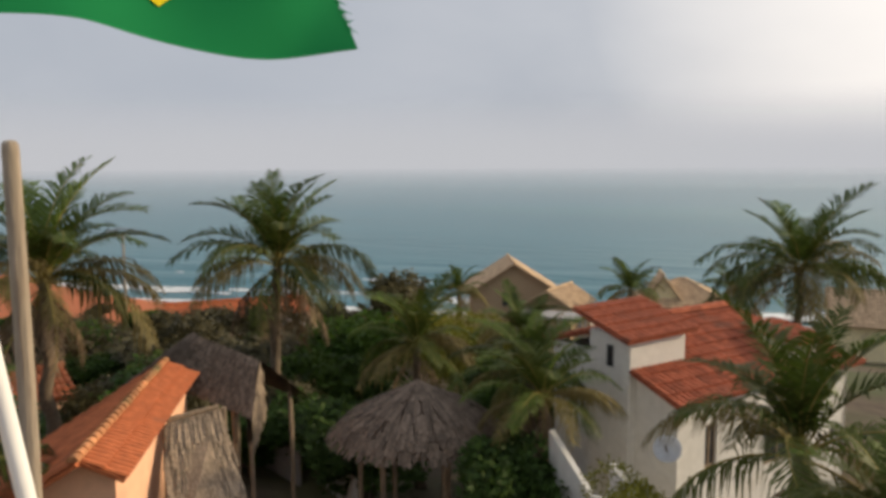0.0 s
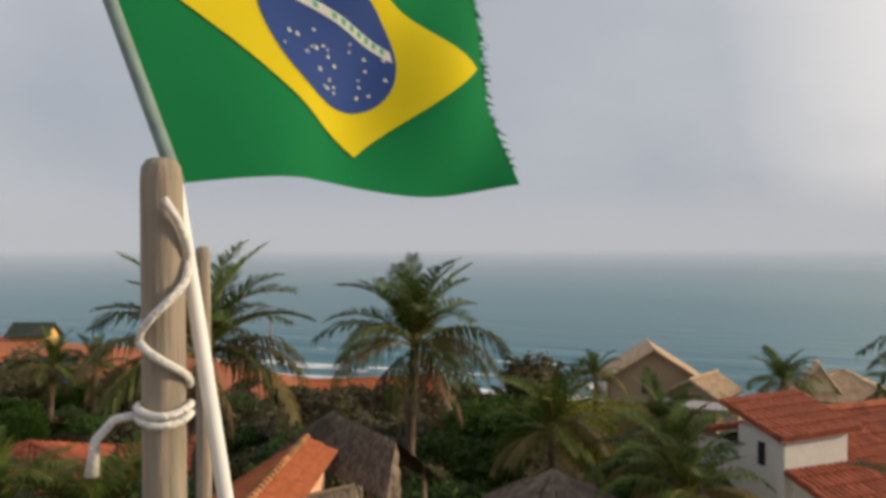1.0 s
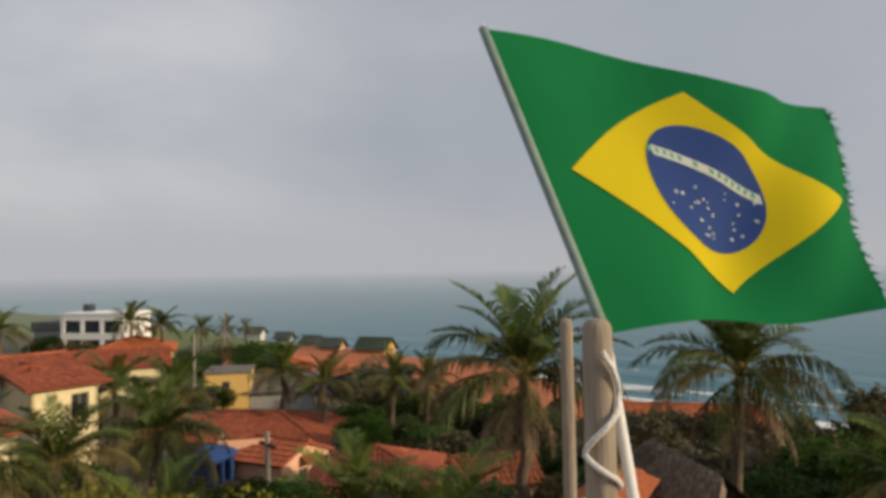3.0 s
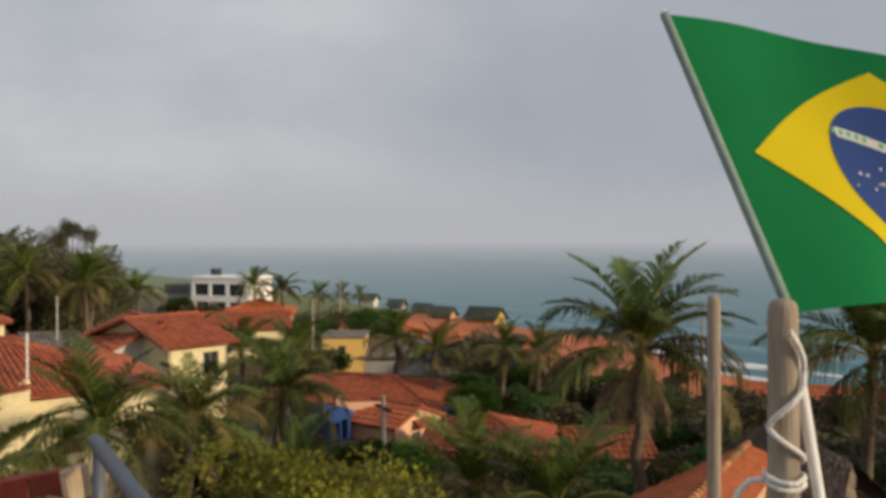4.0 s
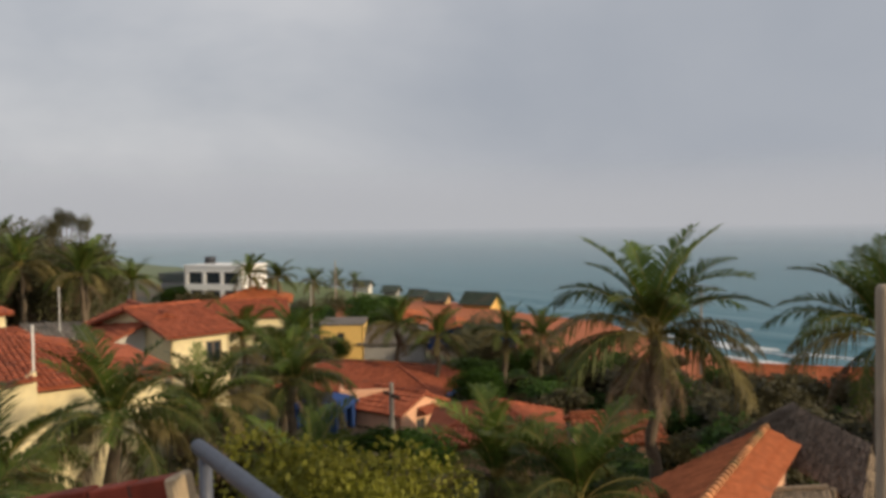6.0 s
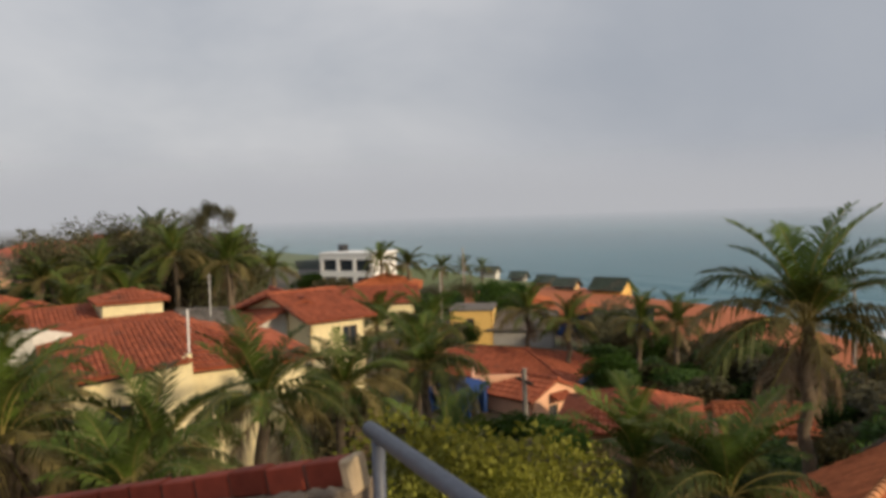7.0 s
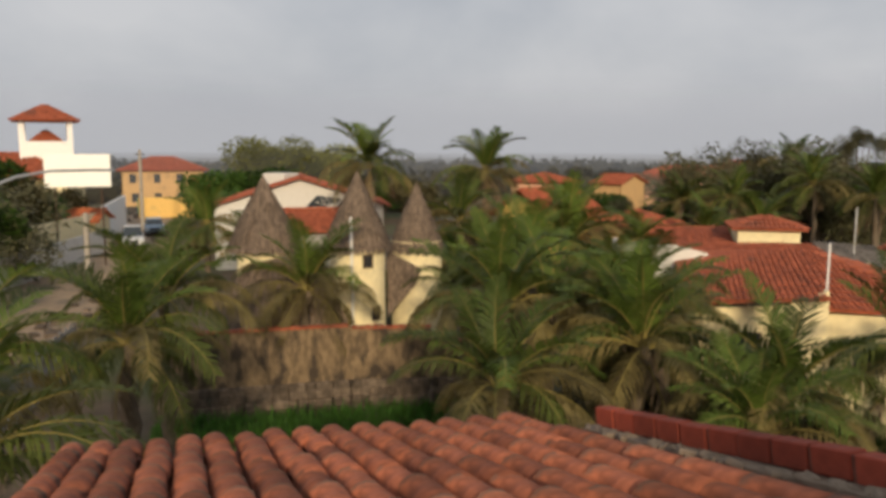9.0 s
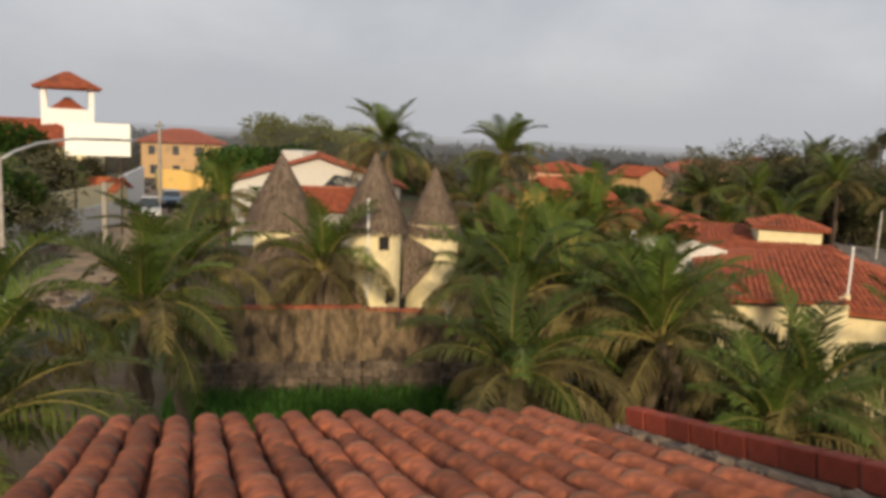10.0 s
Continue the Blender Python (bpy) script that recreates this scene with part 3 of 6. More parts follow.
FRONDS = {
    "up": [frond_mesh("frond_up_%d" % k, 2.95, 78 - 6 * k, 30 - 22 * k, (FROND_YOUNG, FROND_YOUNG, FROND)[k], hang=0.30, vee=0.45, twist=0.22 * (k - 1)) for k in range(3)],
    "mid": [frond_mesh("frond_mid_%d" % k, 3.05, 52 - 5 * k, -40 - 12 * k, (FROND_YOUNG, FROND, FROND_OLIVE, FROND)[k], hang=0.55 + 0.1 * k, vee=0.25, twist=0.25 * (k - 1.5), gaps=0.05) for k in range(4)],
    "low": [frond_mesh("frond_low_%d" % k, 2.8, 22 - 8 * k, -68 - 6 * k, (FROND_OLIVE, FROND, FROND_OLIVE)[k], hang=1.0, vee=0.0, twist=0.2 * (k - 1), gaps=0.14) for k in range(3)],
    "dry": [frond_mesh("frond_dry_%d" % k, 2.2, -25 - 12 * k, -86, FROND_DRY, hang=1.1, vee=0.0, gaps=0.35, leaflet=0.5) for k in range(3)],
}


def trunk_bm(height, lean, r=0.16):
    bm = bmesh.new()
    n = max(5, int(height / 0.25))
    pts = [Vector((lean * (i / n) ** 2, 0.08 * math.sin(i), height * i / n)) for i in range(n + 1)]
    tube(bm, pts, [r * (1.5 if i == 0 else 1.12 if i % 2 else 0.97) * (1 - 0.3 * i / n) for i in range(n + 1)], 8)
    return bm


palm_count = [0]


def palm(x, y, crown_z, size=1.0, label="coconut palm with drooping green and browned fronds", kinds=(9, 9, 5, 2), lean=None, group="coconut palms"):
    rng = random.Random(palm_count[0] * 13 + 5)
    palm_count[0] += 1
    base = ground_z(x, y) - 0.1
    root = thing("coconut_palm", pose(x, y, base, 0, 0, rng.uniform(0, 360)), label, "palm tree", group)
    h = max(0.6, crown_z - base)
    lean = rng.uniform(-0.25, 0.25) if lean is None else lean
    part("trunk", trunk_bm(h, lean, 0.13 + 0.05 * size), TRUNK, root, smooth=True)
    turn = rng.uniform(0, 360)
    for kind, number, tilt in (("up", kinds[0], 0), ("mid", kinds[1], 0), ("low", kinds[2], 0), ("dry", kinds[3], 0)):
        for k in range(number):
            ob = new("frond", rng.choice(FRONDS[kind]))
            ob.parent = root
            turn += 137.5
            s = size * rng.uniform(0.82, 1.08)
            ob.matrix_basis = Matrix.Translation((lean, 0, h - 0.05 - (0.12 if kind == "dry" else 0))) @ pose(0, 0, 0, rng.uniform(-14, 14), -(tilt + rng.uniform(-14, 14)), turn) @ Matrix.Diagonal((s, s, s, 1))
    return root


def leaf_cloud(name, mat, count, leaf, rx, ry, rz, lumps=7, seed=1, flat=0.3):
    """Many small leaves on and inside a lumpy, uneven crown."""
    rng = random.Random(seed)
    centres = [(Vector((rng.uniform(-0.6, 0.6) * rx, rng.uniform(-0.6, 0.6) * ry, rng.uniform(-0.35, 0.6) * rz)), rng.uniform(0.35, 0.6)) for _ in range(lumps)]
    vs, fs = [], []
    for _ in range(count):
        c, r = rng.choice(centres)
        d = Vector((rng.gauss(0, 1), rng.gauss(0, 1), rng.gauss(0, 1))).normalized()
        q = rng.uniform(0.55, 1.0) ** 0.5 * rng.uniform(0.9, 1.12)
        p = c + Vector((d.x * rx * r * q, d.y * ry * r * q, d.z * rz * r * q))
        t = Vector((rng.gauss(0, 1), rng.gauss(0, 1), rng.gauss(0, 1) * 0.7)).normalized()
        u = t.orthogonal().normalized()
        s = leaf * rng.uniform(0.6, 1.3)
        k = len(vs)
        vs += [p, p + t * s * 0.5 + u * s * flat, p + t * s, p + t * s * 0.5 - u * s * flat]
        fs.append((k, k + 1, k + 2, k + 3))
    me = bpy.data.meshes.new(name)
    me.from_pydata([tuple(v) for v in vs], [], fs)
    me.materials.append(mat)
    return me


CLOUDS = {
    "bush": [leaf_cloud("bush_leaves_%d" % k, LEAF, 6500, 0.13, 1, 1, 1, 12, k) for k in range(2)],
    "light": [leaf_cloud("light_leaves_%d" % k, LEAF_LIGHT, 12000, 0.075, 1, 1, 1, 16, 10 + k) for k in range(2)],
    "scrub": [leaf_cloud("scrub_leaves_%d" % k, LEAF_DULL, 2600, 0.17, 1, 1, 1, 10, 20 + k) for k in range(2)],
    "dark": [leaf_cloud("dark_leaves_%d" % k, LEAF_DARK, 3000, 0.16, 1, 1, 1, 12, 30 + k, flat=0.15) for k in range(2)],
}


def bush(x, y, top, r, kind="bush", label="dense rounded green leafy bush", name="bush", category="bush", base=None, group=""):
    rng = random.Random(int(x * 31 + y * 17))
    base = ground_z(x, y) if base is None else base
    h = max(0.5, top - base)
    root = thing(name, pose(x, y, base, 0, 0, rng.uniform(0, 360)), label, category, group)
    bm = bmesh.new()
    crown_z = h - min(h * 0.45, r)
    rz = min(h * 0.55, r * 1.1)
    for k in range(4):
        a = rng.uniform(0, 6.28)
        q = 0.55 * r
        tube(bm, [(0.1 * math.cos(a), 0.1 * math.sin(a), -0.1), (0.3 * q * math.cos(a), 0.3 * q * math.sin(a), crown_z * 0.5), (q * math.cos(a), q * math.sin(a), crown_z + 0.3 * rz)], [0.09 + 0.02 * h / 3, 0.06, 0.02], 5)
    part("trunk", bm, BARK, root)
    crown = new("crown", rng.choice(CLOUDS[kind]))
    crown.parent = root
    crown.matrix_basis = Matrix.Translation((0, 0, crown_z)) @ Matrix.Diagonal((r, r, rz, 1))
    return root

# ---- flag, poles, rail on the terrace ----
def wooden_pole(x, y, top, r, base, label):
    ob_root = thing("wooden_pole", pose(x, y, base), label, "pole")
    bm = bmesh.new()
    h = top - base
    rr = [r * 1.04] * 8 + [r, r * 0.93, r * 0.7, r * 0.3]
    zs = [h * i / 8 for i in range(8)] + [h - 0.03, h - 0.012, h - 0.003, h]
    tube(bm, [(0.006 * math.sin(3 * z), 0.004 * math.sin(5 * z + 1), z) for z in zs], rr, 16)
    part("shaft", bm, POLE_WOOD, ob_root, smooth=True)
    return ob_root


POLE, POST = Vector((-0.37, 1.37, 8.49)), Vector((-1.58, 2.56, 8.38))
TERRACE = 6.85
wooden_pole(POLE.x, POLE.y, POLE.z, 0.0265, TERRACE, "thick peeled wooden pole with rounded top holding the flag staff")
wooden_pole(POST.x, POST.y, POST.z, 0.025, 3.0, "slim weathered grey wooden post")
STAFF = Vector((-0.47, -0.04, 1.0)).normalized()
LOWER = Vector((-0.13, -0.08, 1.0)).normalized()
AWAY = Vector((-0.62, 0.78, 0))
staff_mid = POLE + AWAY * 0.036 + Vector((0.004, 0.006, -0.02))
root = thing("flag_staff", Matrix.Translation(staff_mid), "white plastic pipe lashed to the wooden pole as a flag staff", "flag staff")
part("pipe", tube(bmesh.new(), [LOWER * t for t in (-1.3, -0.7, -0.2)] + [STAFF * t for t in (0.0, 0.35, 0.688)], [0.0105, 0.0105, 0.0105, 0.0095, 0.008, 0.0075], 12), PVC, root, smooth=True)

HOIST, FLY = 0.695, 0.67
FLY_DIR = Vector((0.36, 0.93, 0)).normalized()
flag_foot = staff_mid - STAFF * 0.012


def flag_at(u, v, lift=0.0):
    """A place on the flag: u along the fly, v up the hoist, both 0 to 1; the cloth sags and ripples in the wind."""
    p = STAFF * (HOIST * v)
    reach = (FLY + 0.22 * v) * (u - 0.06 * u * u)
    sag = -0.17 * u * v - 0.06 * u * u + 0.07 * u
    side = FLY_DIR.cross(Vector((0, 0, 1)))
    wave = 0.045 * u ** 0.8 * math.sin(7.5 * u + 2.4 * v + 0.6) + 0.024 * math.sin(13 * u - 6 * v) * u + 0.035 * u * math.exp(-((u - 0.25 - 0.5 * v) / 0.09) ** 2)
    droop = 0.03 * u * math.sin(6.0 * u + 1.0)
    q = p + FLY_DIR * reach + Vector((0, 0, sag + droop)) + side * (wave + 0.10 * u * (v - 0.4))
    if not lift:
        return q
    along, up = flag_at(u + 0.004, v) - q, flag_at(u, v + 0.004) - q
    return q + along.cross(up).normalized() * lift


def flag_part(name, faces_uv, mat, lift, label="", parent=None):
    bm = bmesh.new()
    for sgn in ((-1, 1) if lift else (1,)):
        for f in faces_uv:
            vs = [bm.verts.new(flag_at(u, v, lift * sgn)) for u, v in f]
            bm.faces.new(vs if sgn > 0 else vs[::-1])
    bmesh.ops.remove_doubles(bm, verts=bm.verts, dist=1e-5)
    return part(name, bm, mat, parent, label, smooth=True)


def cells(inside, nu, nv, u0=0.0, u1=1.0, v0=0.0, v1=1.0):
    out = []
    for i in range(nu):
        for j in range(nv):
            a, b = u0 + (u1 - u0) * i / nu, u0 + (u1 - u0) * (i + 1) / nu
            c, d = v0 + (v1 - v0) * j / nv, v0 + (v1 - v0) * (j + 1) / nv
            if inside((a + b) / 2, (c + d) / 2):
                out.append(((a, c), (b, c), (b, d), (a, d)))
    return out


flag = thing("flag", Matrix.Translation(flag_foot), "green flag with yellow diamond and starred blue disc, frayed fly edge", "flag")
flag_part("field", cells(lambda u, v: True, 60, 40), GREEN_CLOTH, 0.0, "", flag)


def fan(cu, cv, edge, rings=14, around=64):
    """Quads from a centre out to an outline, edge(angle) -> (u, v)."""
    out = []
    for k in range(around):
        a0, a1 = 2 * math.pi * k / around, 2 * math.pi * (k + 1) / around
        e0, e1 = edge(a0), edge(a1)
        for j in range(rings):
            f0, f1 = j / rings, (j + 1) / rings
            p = [(cu + (e[0] - cu) * f, cv + (e[1] - cv) * f) for e, f in ((e0, f0), (e0, f1), (e1, f1), (e1, f0))]
            out.append(p[1:] + p[:1] if j else (p[0], p[1], p[2]))
    return out


def diamond(a):
    c, s = math.cos(a), math.sin(a)
    k = 1 / (abs(c) / 0.415 + abs(s) / 0.40)
    return 0.5 + c * k, 0.5 + s * k


disc = lambda a, r=1.0: (0.5 + 0.175 * r * math.cos(a), 0.5 + 0.25 * r * math.sin(a))
flag_part("diamond", fan(0.5, 0.5, diamond, 14, 96), YELLOW_CLOTH, 0.0030, "yellow diamond", flag)
flag_part("disc", fan(0.5, 0.5, disc, 10), BLUE_CLOTH, 0.0045, "blue disc", flag)
band = []
for k in range(24):
    u0, u1 = 0.33 + 0.335 * k / 24, 0.33 + 0.335 * (k + 1) / 24
    arc = lambda u: 0.60 - 0.9 * (u - 0.42) ** 2 - 0.22 * (u - 0.42)
    band.append(((u0, arc(u0) - 0.02), (u1, arc(u1) - 0.02), (u1, arc(u1) + 0.02), (u0, arc(u0) + 0.02)))
flag_part("band", [f for f in band if all(((u - 0.5) / 0.18) ** 2 + ((v - 0.5) / 0.255) ** 2 < 1 for u, v in f)], WHITE_CLOTH, 0.0058, "white curved band", flag)
letters = []
for k in range(15):
    if k in (5, 7):
        continue
    u = 0.345 + 0.021 * k
    letters.append(((u, arc(u) - 0.009), (u + 0.011, arc(u) - 0.010), (u + 0.011, arc(u) + 0.010), (u, arc(u) + 0.011)))
for one in letters:
    flag_part("letter_bar", [one], GREEN_PAINT, 0.0068, "", flag)
rng = random.Random(3)
stars = []
for k in range(27):
    a, q = rng.uniform(math.pi * 0.98, math.pi * 2.0), rng.uniform(0.25, 0.9)
    su, sv = disc(a, q)
    rs = rng.choice((0.006, 0.008, 0.010))
    stars.append([(su + rs * (1 if j % 2 == 0 else 0.45) * math.cos(j * math.pi / 5) * 0.72, sv + rs * (1 if j % 2 == 0 else 0.45) * math.sin(j * math.pi / 5)) for j in range(10)])
for one in stars:
    flag_part("star", [one], WHITE_CLOTH, 0.0060, "", flag)
bm = bmesh.new()
for k in range(150):
    v = rng.uniform(0.05, 1.0)
    p, q = flag_at(0.995, v), flag_at(0.995, v) + FLY_DIR * rng.uniform(0.006, 0.026) + Vector((rng.uniform(-.008, .008), rng.uniform(-.008, .008), rng.uniform(-0.016, 0.010)))
    a, b, c = bm.verts.new(p), bm.verts.new(p + Vector((0, 0, 0.005))), bm.verts.new(q)
    bm.faces.new((a, b, c))
part("frayed_threads", bm, GREEN_CLOTH, flag, "frayed green threads")
bm = bmesh.new()
sl = [STAFF * (HOIST * k / 12) for k in range(13)]
tube(bm, sl, 0.0098, 10)
part("hoist_sleeve", bm, material("grey_hem", (0.20, 0.27, 0.245), vary=0.15, grain=30), flag, "pale grey hem over the staff", smooth=True)

bm = bmesh.new()
turns = ((-41, -0.055), (-5, -0.085), (40, -0.13), (15, -0.16), (-41, -0.19), (-95, -0.22), (-112, -0.235), (-70, -0.25), (-20, -0.268), (30, -0.285), (60, -0.30))
pts = []
for (a0, z0), (a1, z1) in zip(turns, turns[1:]):
    for k in range(5):
        a, z = radians(a0 + (a1 - a0) * k / 5), z0 + (z1 - z0) * k / 5
        pts.append(POLE + Vector((0.0315 * math.cos(a), 0.0315 * math.sin(a), z)))
tube(bm, pts, 0.0055, 6)
for z in (-0.325, -0.337):
    tube(bm, [POLE + Vector((0.033 * math.cos(a), 0.033 * math.sin(a), z + 0.004 * math.sin(a * 2))) for a in (2 * math.pi * k / 20 for k in range(21))], 0.0055, 6, cap=False)
L0 = POLE + Vector((-0.018, -0.026, -0.33))
tube(bm, [L0, L0 + Vector((-0.02, -0.02, -0.005)), L0 + Vector((-0.036, -0.035, -0.03)), L0 + Vector((-0.04, -0.038, -0.075))], [0.006, 0.006, 0.006, 0.009], 6)
tagged(part("rope", bm, ROPE, smooth=True), "white cord wound and knotted round the wooden pole", "rope")

RA, RB = Vector((-3.34, 0.47, 7.67)), Vector((-1.15, 0.58, 7.72))
rail = thing("handrail", Matrix.Translation((RA.x, RA.y, TERRACE)), "blue-grey painted steel tube handrail on a post", "handrail")
o = Vector((RA.x, RA.y, TERRACE))
part("top_tube", tube(bmesh.new(), [RA - o, (RA + RB) / 2 - o, RB - o], 0.034, 12), RAIL, rail, smooth=True)
for f in (0.05, 0.97):
    p = RA.lerp(RB, f) - o
    part("post", tube(bmesh.new(), [(p.x, p.y, 0), (p.x, p.y, p.z)], 0.028, 12), RAIL, rail, smooth=True)
p = RA.lerp(RB, 0.05) - o
part("clamp", tube(bmesh.new(), [(p.x, p.y, 0.50), (p.x, p.y, 0.53)], 0.034, 12), PVC, rail, "white plastic clamp")

# ---- the building under the camera: terrace, tiled roof, brick parapet ----
C_DIR, R_DIR = Vector((-0.731, -0.682, 0)), Vector((-0.682, 0.731, 0))
ROOF_O = Vector((-4.36, -4.25, 0))
roof_z = lambda c: 6.44 - 0.23 * c
at_roof = lambda c, r, up=0.0: ROOF_O + C_DIR * c + R_DIR * r + Vector((0, 0, roof_z(c) + up))
eave_c = lambda r: -0.09 + (2.86 - r) * 0.34
terrace = thing("terrace", pose(0, 0, 0), "rendered terrace building under a clay tile roof", "building", kind="structure")
part("slab", boxes((-3.2, 3.0, -1.8, 2.2, TERRACE - 0.25, TERRACE)), CEMENT, terrace)
part("body", boxes((-3.0, 2.8, -1.6, 2.0, -1.5, TERRACE - 0.25)), WHITE, terrace)
roof = thing("tile_roof", pose(0, 0, 0), "weathered red clay barrel tile roof, stained and uneven", "roof", kind="structure")
bm = bmesh.new()
lo = [at_roof(eave_c(r) - 0.06, r, -0.05) for r in (-0.72, 2.62)] + [at_roof(-4.0, r, -0.05) for r in (2.62, -0.72)]
top_v, low_v = [bm.verts.new(p) for p in lo], [bm.verts.new(p - Vector((0, 0, 0.1))) for p in lo]
bm.faces.new(top_v), bm.faces.new(low_v[::-1])
for k in range(4):
    bm.faces.new((low_v[k], low_v[(k + 1) % 4], top_v[(k + 1) % 4], top_v[k]))
part("decking", bm, CEMENT, roof)
bm = bmesh.new()
wl0 = [at_roof(eave_c(r) - 0.35, r, -0.16) for r in (-0.6, 2.5)]
wl1 = [at_roof(-3.9, r, -0.16) for r in (2.5, -0.6)]
ring = wl0 + wl1
tv, lv = [bm.verts.new(p) for p in ring], [bm.verts.new((p.x, p.y, -1)) for p in ring]
for k in range(4):
    bm.faces.new((lv[k], lv[(k + 1) % 4], tv[(k + 1) % 4], tv[k]))
part("wall", bm, WHITE, roof)


def barrel_mesh(name, length, r0, r1, thick=0.014, flip=False):
    """One half-round clay tile along +x, wider at its lower end."""
    bm = bmesh.new()
    rings = []
    for x, r in ((0, r0), (length * 0.5, (r0 + r1) / 2), (length, r1)):
        ring = []
        for rr in (r, r - thick):
            ring.append([bm.verts.new((x, rr * math.cos(math.pi * k / 6), (-1 if flip else 1) * rr * math.sin(math.pi * k / 6) * 0.85)) for k in range(7)])
        rings.append(ring)
    for q, s in zip(rings, rings[1:]):
        for k in range(6):
            bm.faces.new((q[0][k], q[0][k + 1], s[0][k + 1], s[0][k]))
            bm.faces.new((q[1][k + 1], q[1][k], s[1][k], s[1][k + 1]))
    for q in (rings[0], rings[-1]):
        for k in range(6):
            bm.faces.new((q[0][k], q[1][k], q[1][k + 1], q[0][k + 1]))
    me = bpy.data.meshes.new(name)
    bm.to_mesh(me)
    bm.free()
    me.materials.append(TILE_NEAR)
    for p in me.polygons:
        p.use_smooth = True
    return me


COVERS = [barrel_mesh("cover_tile_%d" % k, 0.52, 0.088 + 0.002 * k, 0.092 + 0.002 * k) for k in range(3)]
slope_turn = Matrix((C_DIR, R_DIR * -1, (0, 0, 1))).transposed().to_4x4() @ Matrix.Rotation(math.atan(0.23), 4, "Y")
rng = random.Random(11)
chan = bmesh.new()
COLS, PITCH, COURSE = 16, 0.204, 0.43
tile_spots = []
for i in range(COLS):
    r = -0.63 + i * PITCH
    end = eave_c(r)
    n = int((end + 4.0) / COURSE)
    for j in range(n):
        tile_spots.append((r, end - 0.52 - j * COURSE))
    pts = [at_roof(c, r + PITCH / 2, 0.012) for c in (-4.0, end - 0.02)]
    side = R_DIR * 0.085
    rows_ = [[chan.verts.new(p + side * math.cos(math.pi * k / 6) - Vector((0, 0, 0.05 * math.sin(math.pi * k / 6)))) for k in range(7)] for p in pts]
    for k in range(6):
        chan.faces.new((rows_[0][k], rows_[0][k + 1], rows_[1][k + 1], rows_[1][k]))
part("channel_tiles", chan, TILE, roof)

par = thing("brick_parapet", pose(0, 0, 0), "low parapet of red hollow bricks on rough mortar", "parapet", kind="structure")
ca, cb = -0.92, -3.95
bm = bmesh.new()
q = [at_roof(c, r, up) for c, r, up in ((ca + 0.03, 2.54, 0.0), (cb - 0.02, 2.54, 0.0), (cb - 0.02, 2.78, 0.0), (ca + 0.03, 2.78, 0.0))]
lv, tv = [bm.verts.new(p - Vector((0, 0, 1.6))) for p in q], [bm.verts.new(p + Vector((0, 0, 0.105))) for p in q]
bm.faces.new(tv), bm.faces.new(lv[::-1])
for k in range(4):
    bm.faces.new((lv[k], lv[(k + 1) % 4], tv[(k + 1) % 4], tv[k]))
bmesh.ops.subdivide_edges(bm, edges=[e for e in bm.edges if e.calc_length() > 2.5], cuts=30)
for v in bm.verts:
    v.co += Vector((noise.noise(v.co * 9), noise.noise(v.co * 9 + Vector((5, 0, 0))), noise.noise(v.co * 7 + Vector((0, 5, 0))))) * 0.012
part("mortar_bed", bm, CEMENT, par)
rng = random.Random(52)
bm = bmesh.new()
for k in range(150):
    c, s_ = ca + (cb - ca) * rng.random(), rng.uniform(0.012, 0.032)
    box(bm, -s_ * 1.6, s_ * 1.6, -s_, s_, -s_ * 0.6, s_ * 0.7, Matrix.Translation(at_roof(c, 2.60 - 0.07 * rng.random() ** 2, 0.10 if rng.random() < 0.7 else 0.06)) @ Matrix.Rotation(rng.uniform(0, 6), 4, "Z") @ Matrix.Rotation(rng.uniform(-0.5, 0.5), 4, "X"), bevel=s_ * 0.35)
tagged(part("mortar_lumps", bm, CEMENT, par), kind="stuff")
bm = bmesh.new()
box(bm, -0.005, 0.05, 0, 0.14, 0.07, 0.225, bevel=0.012)
bm2 = bmesh.new()
for k in range(20):
    c = ca + (cb - ca) * (k + 0.5) / 20
    box(bm2, -0.085, 0.085, 0.012, 0.09, 0.06, 0.212, Matrix.Translation(at_roof(c, 2.74)) @ slope_turn)
part("joint_mortar", bm2, BRICK_JOINT, par, "red-brown mortar in the joints")
endcap = part("mortar_end", bm, PLASTER, par)
endcap.matrix_basis = Matrix.Translation(at_roof(cb - 0.045, 2.74)) @ slope_turn
# ---- houses towards the sea ----
# white house with stepped tile roofs
wh = thing("white_house", pose(-0.21, 17.1, 0, 0, 0, 52), "white rendered house with stepped red tile roofs", "house")
bm = bmesh.new()
wall_panel(bm, (0.25, 0.25), (6.6, 0.25), -2, 3.25, 0.15, [(0.9, 1.3, 3.6, 4.6), (3.0, 4.2, 3.2, 4.5)])
w1 = part("wall", bm, WHITE, wh)
window_in(w1, (0.25, 0.25), (6.6, 0.25), -2, (0.9, 1.3, 3.6, 4.6), 0.15)
window_in(w1, (0.25, 0.25), (6.6, 0.25), -2, (3.0, 4.2, 3.2, 4.5), 0.15)
part("wall", wall_panel(bmesh.new(), (0.25, 1.45), (0.25, 0.4), -2, 3.65, 0.15, (), 3.35), WHITE, wh)
part("wall", wall_panel(bmesh.new(), (1.9, 6.2), (1.9, 2.8), -2, 3.3, 0.15), WHITE, wh)
part("wall", wall_panel(bmesh.new(), (6.6, 0.25), (6.6, 6.2), -2, 3.2, 0.15), WHITE, wh)
part("wall", wall_panel(bmesh.new(), (6.45, 6.2), (2.05, 6.2), -2, 3.2, 0.15), WHITE, wh)
bm = bmesh.new()
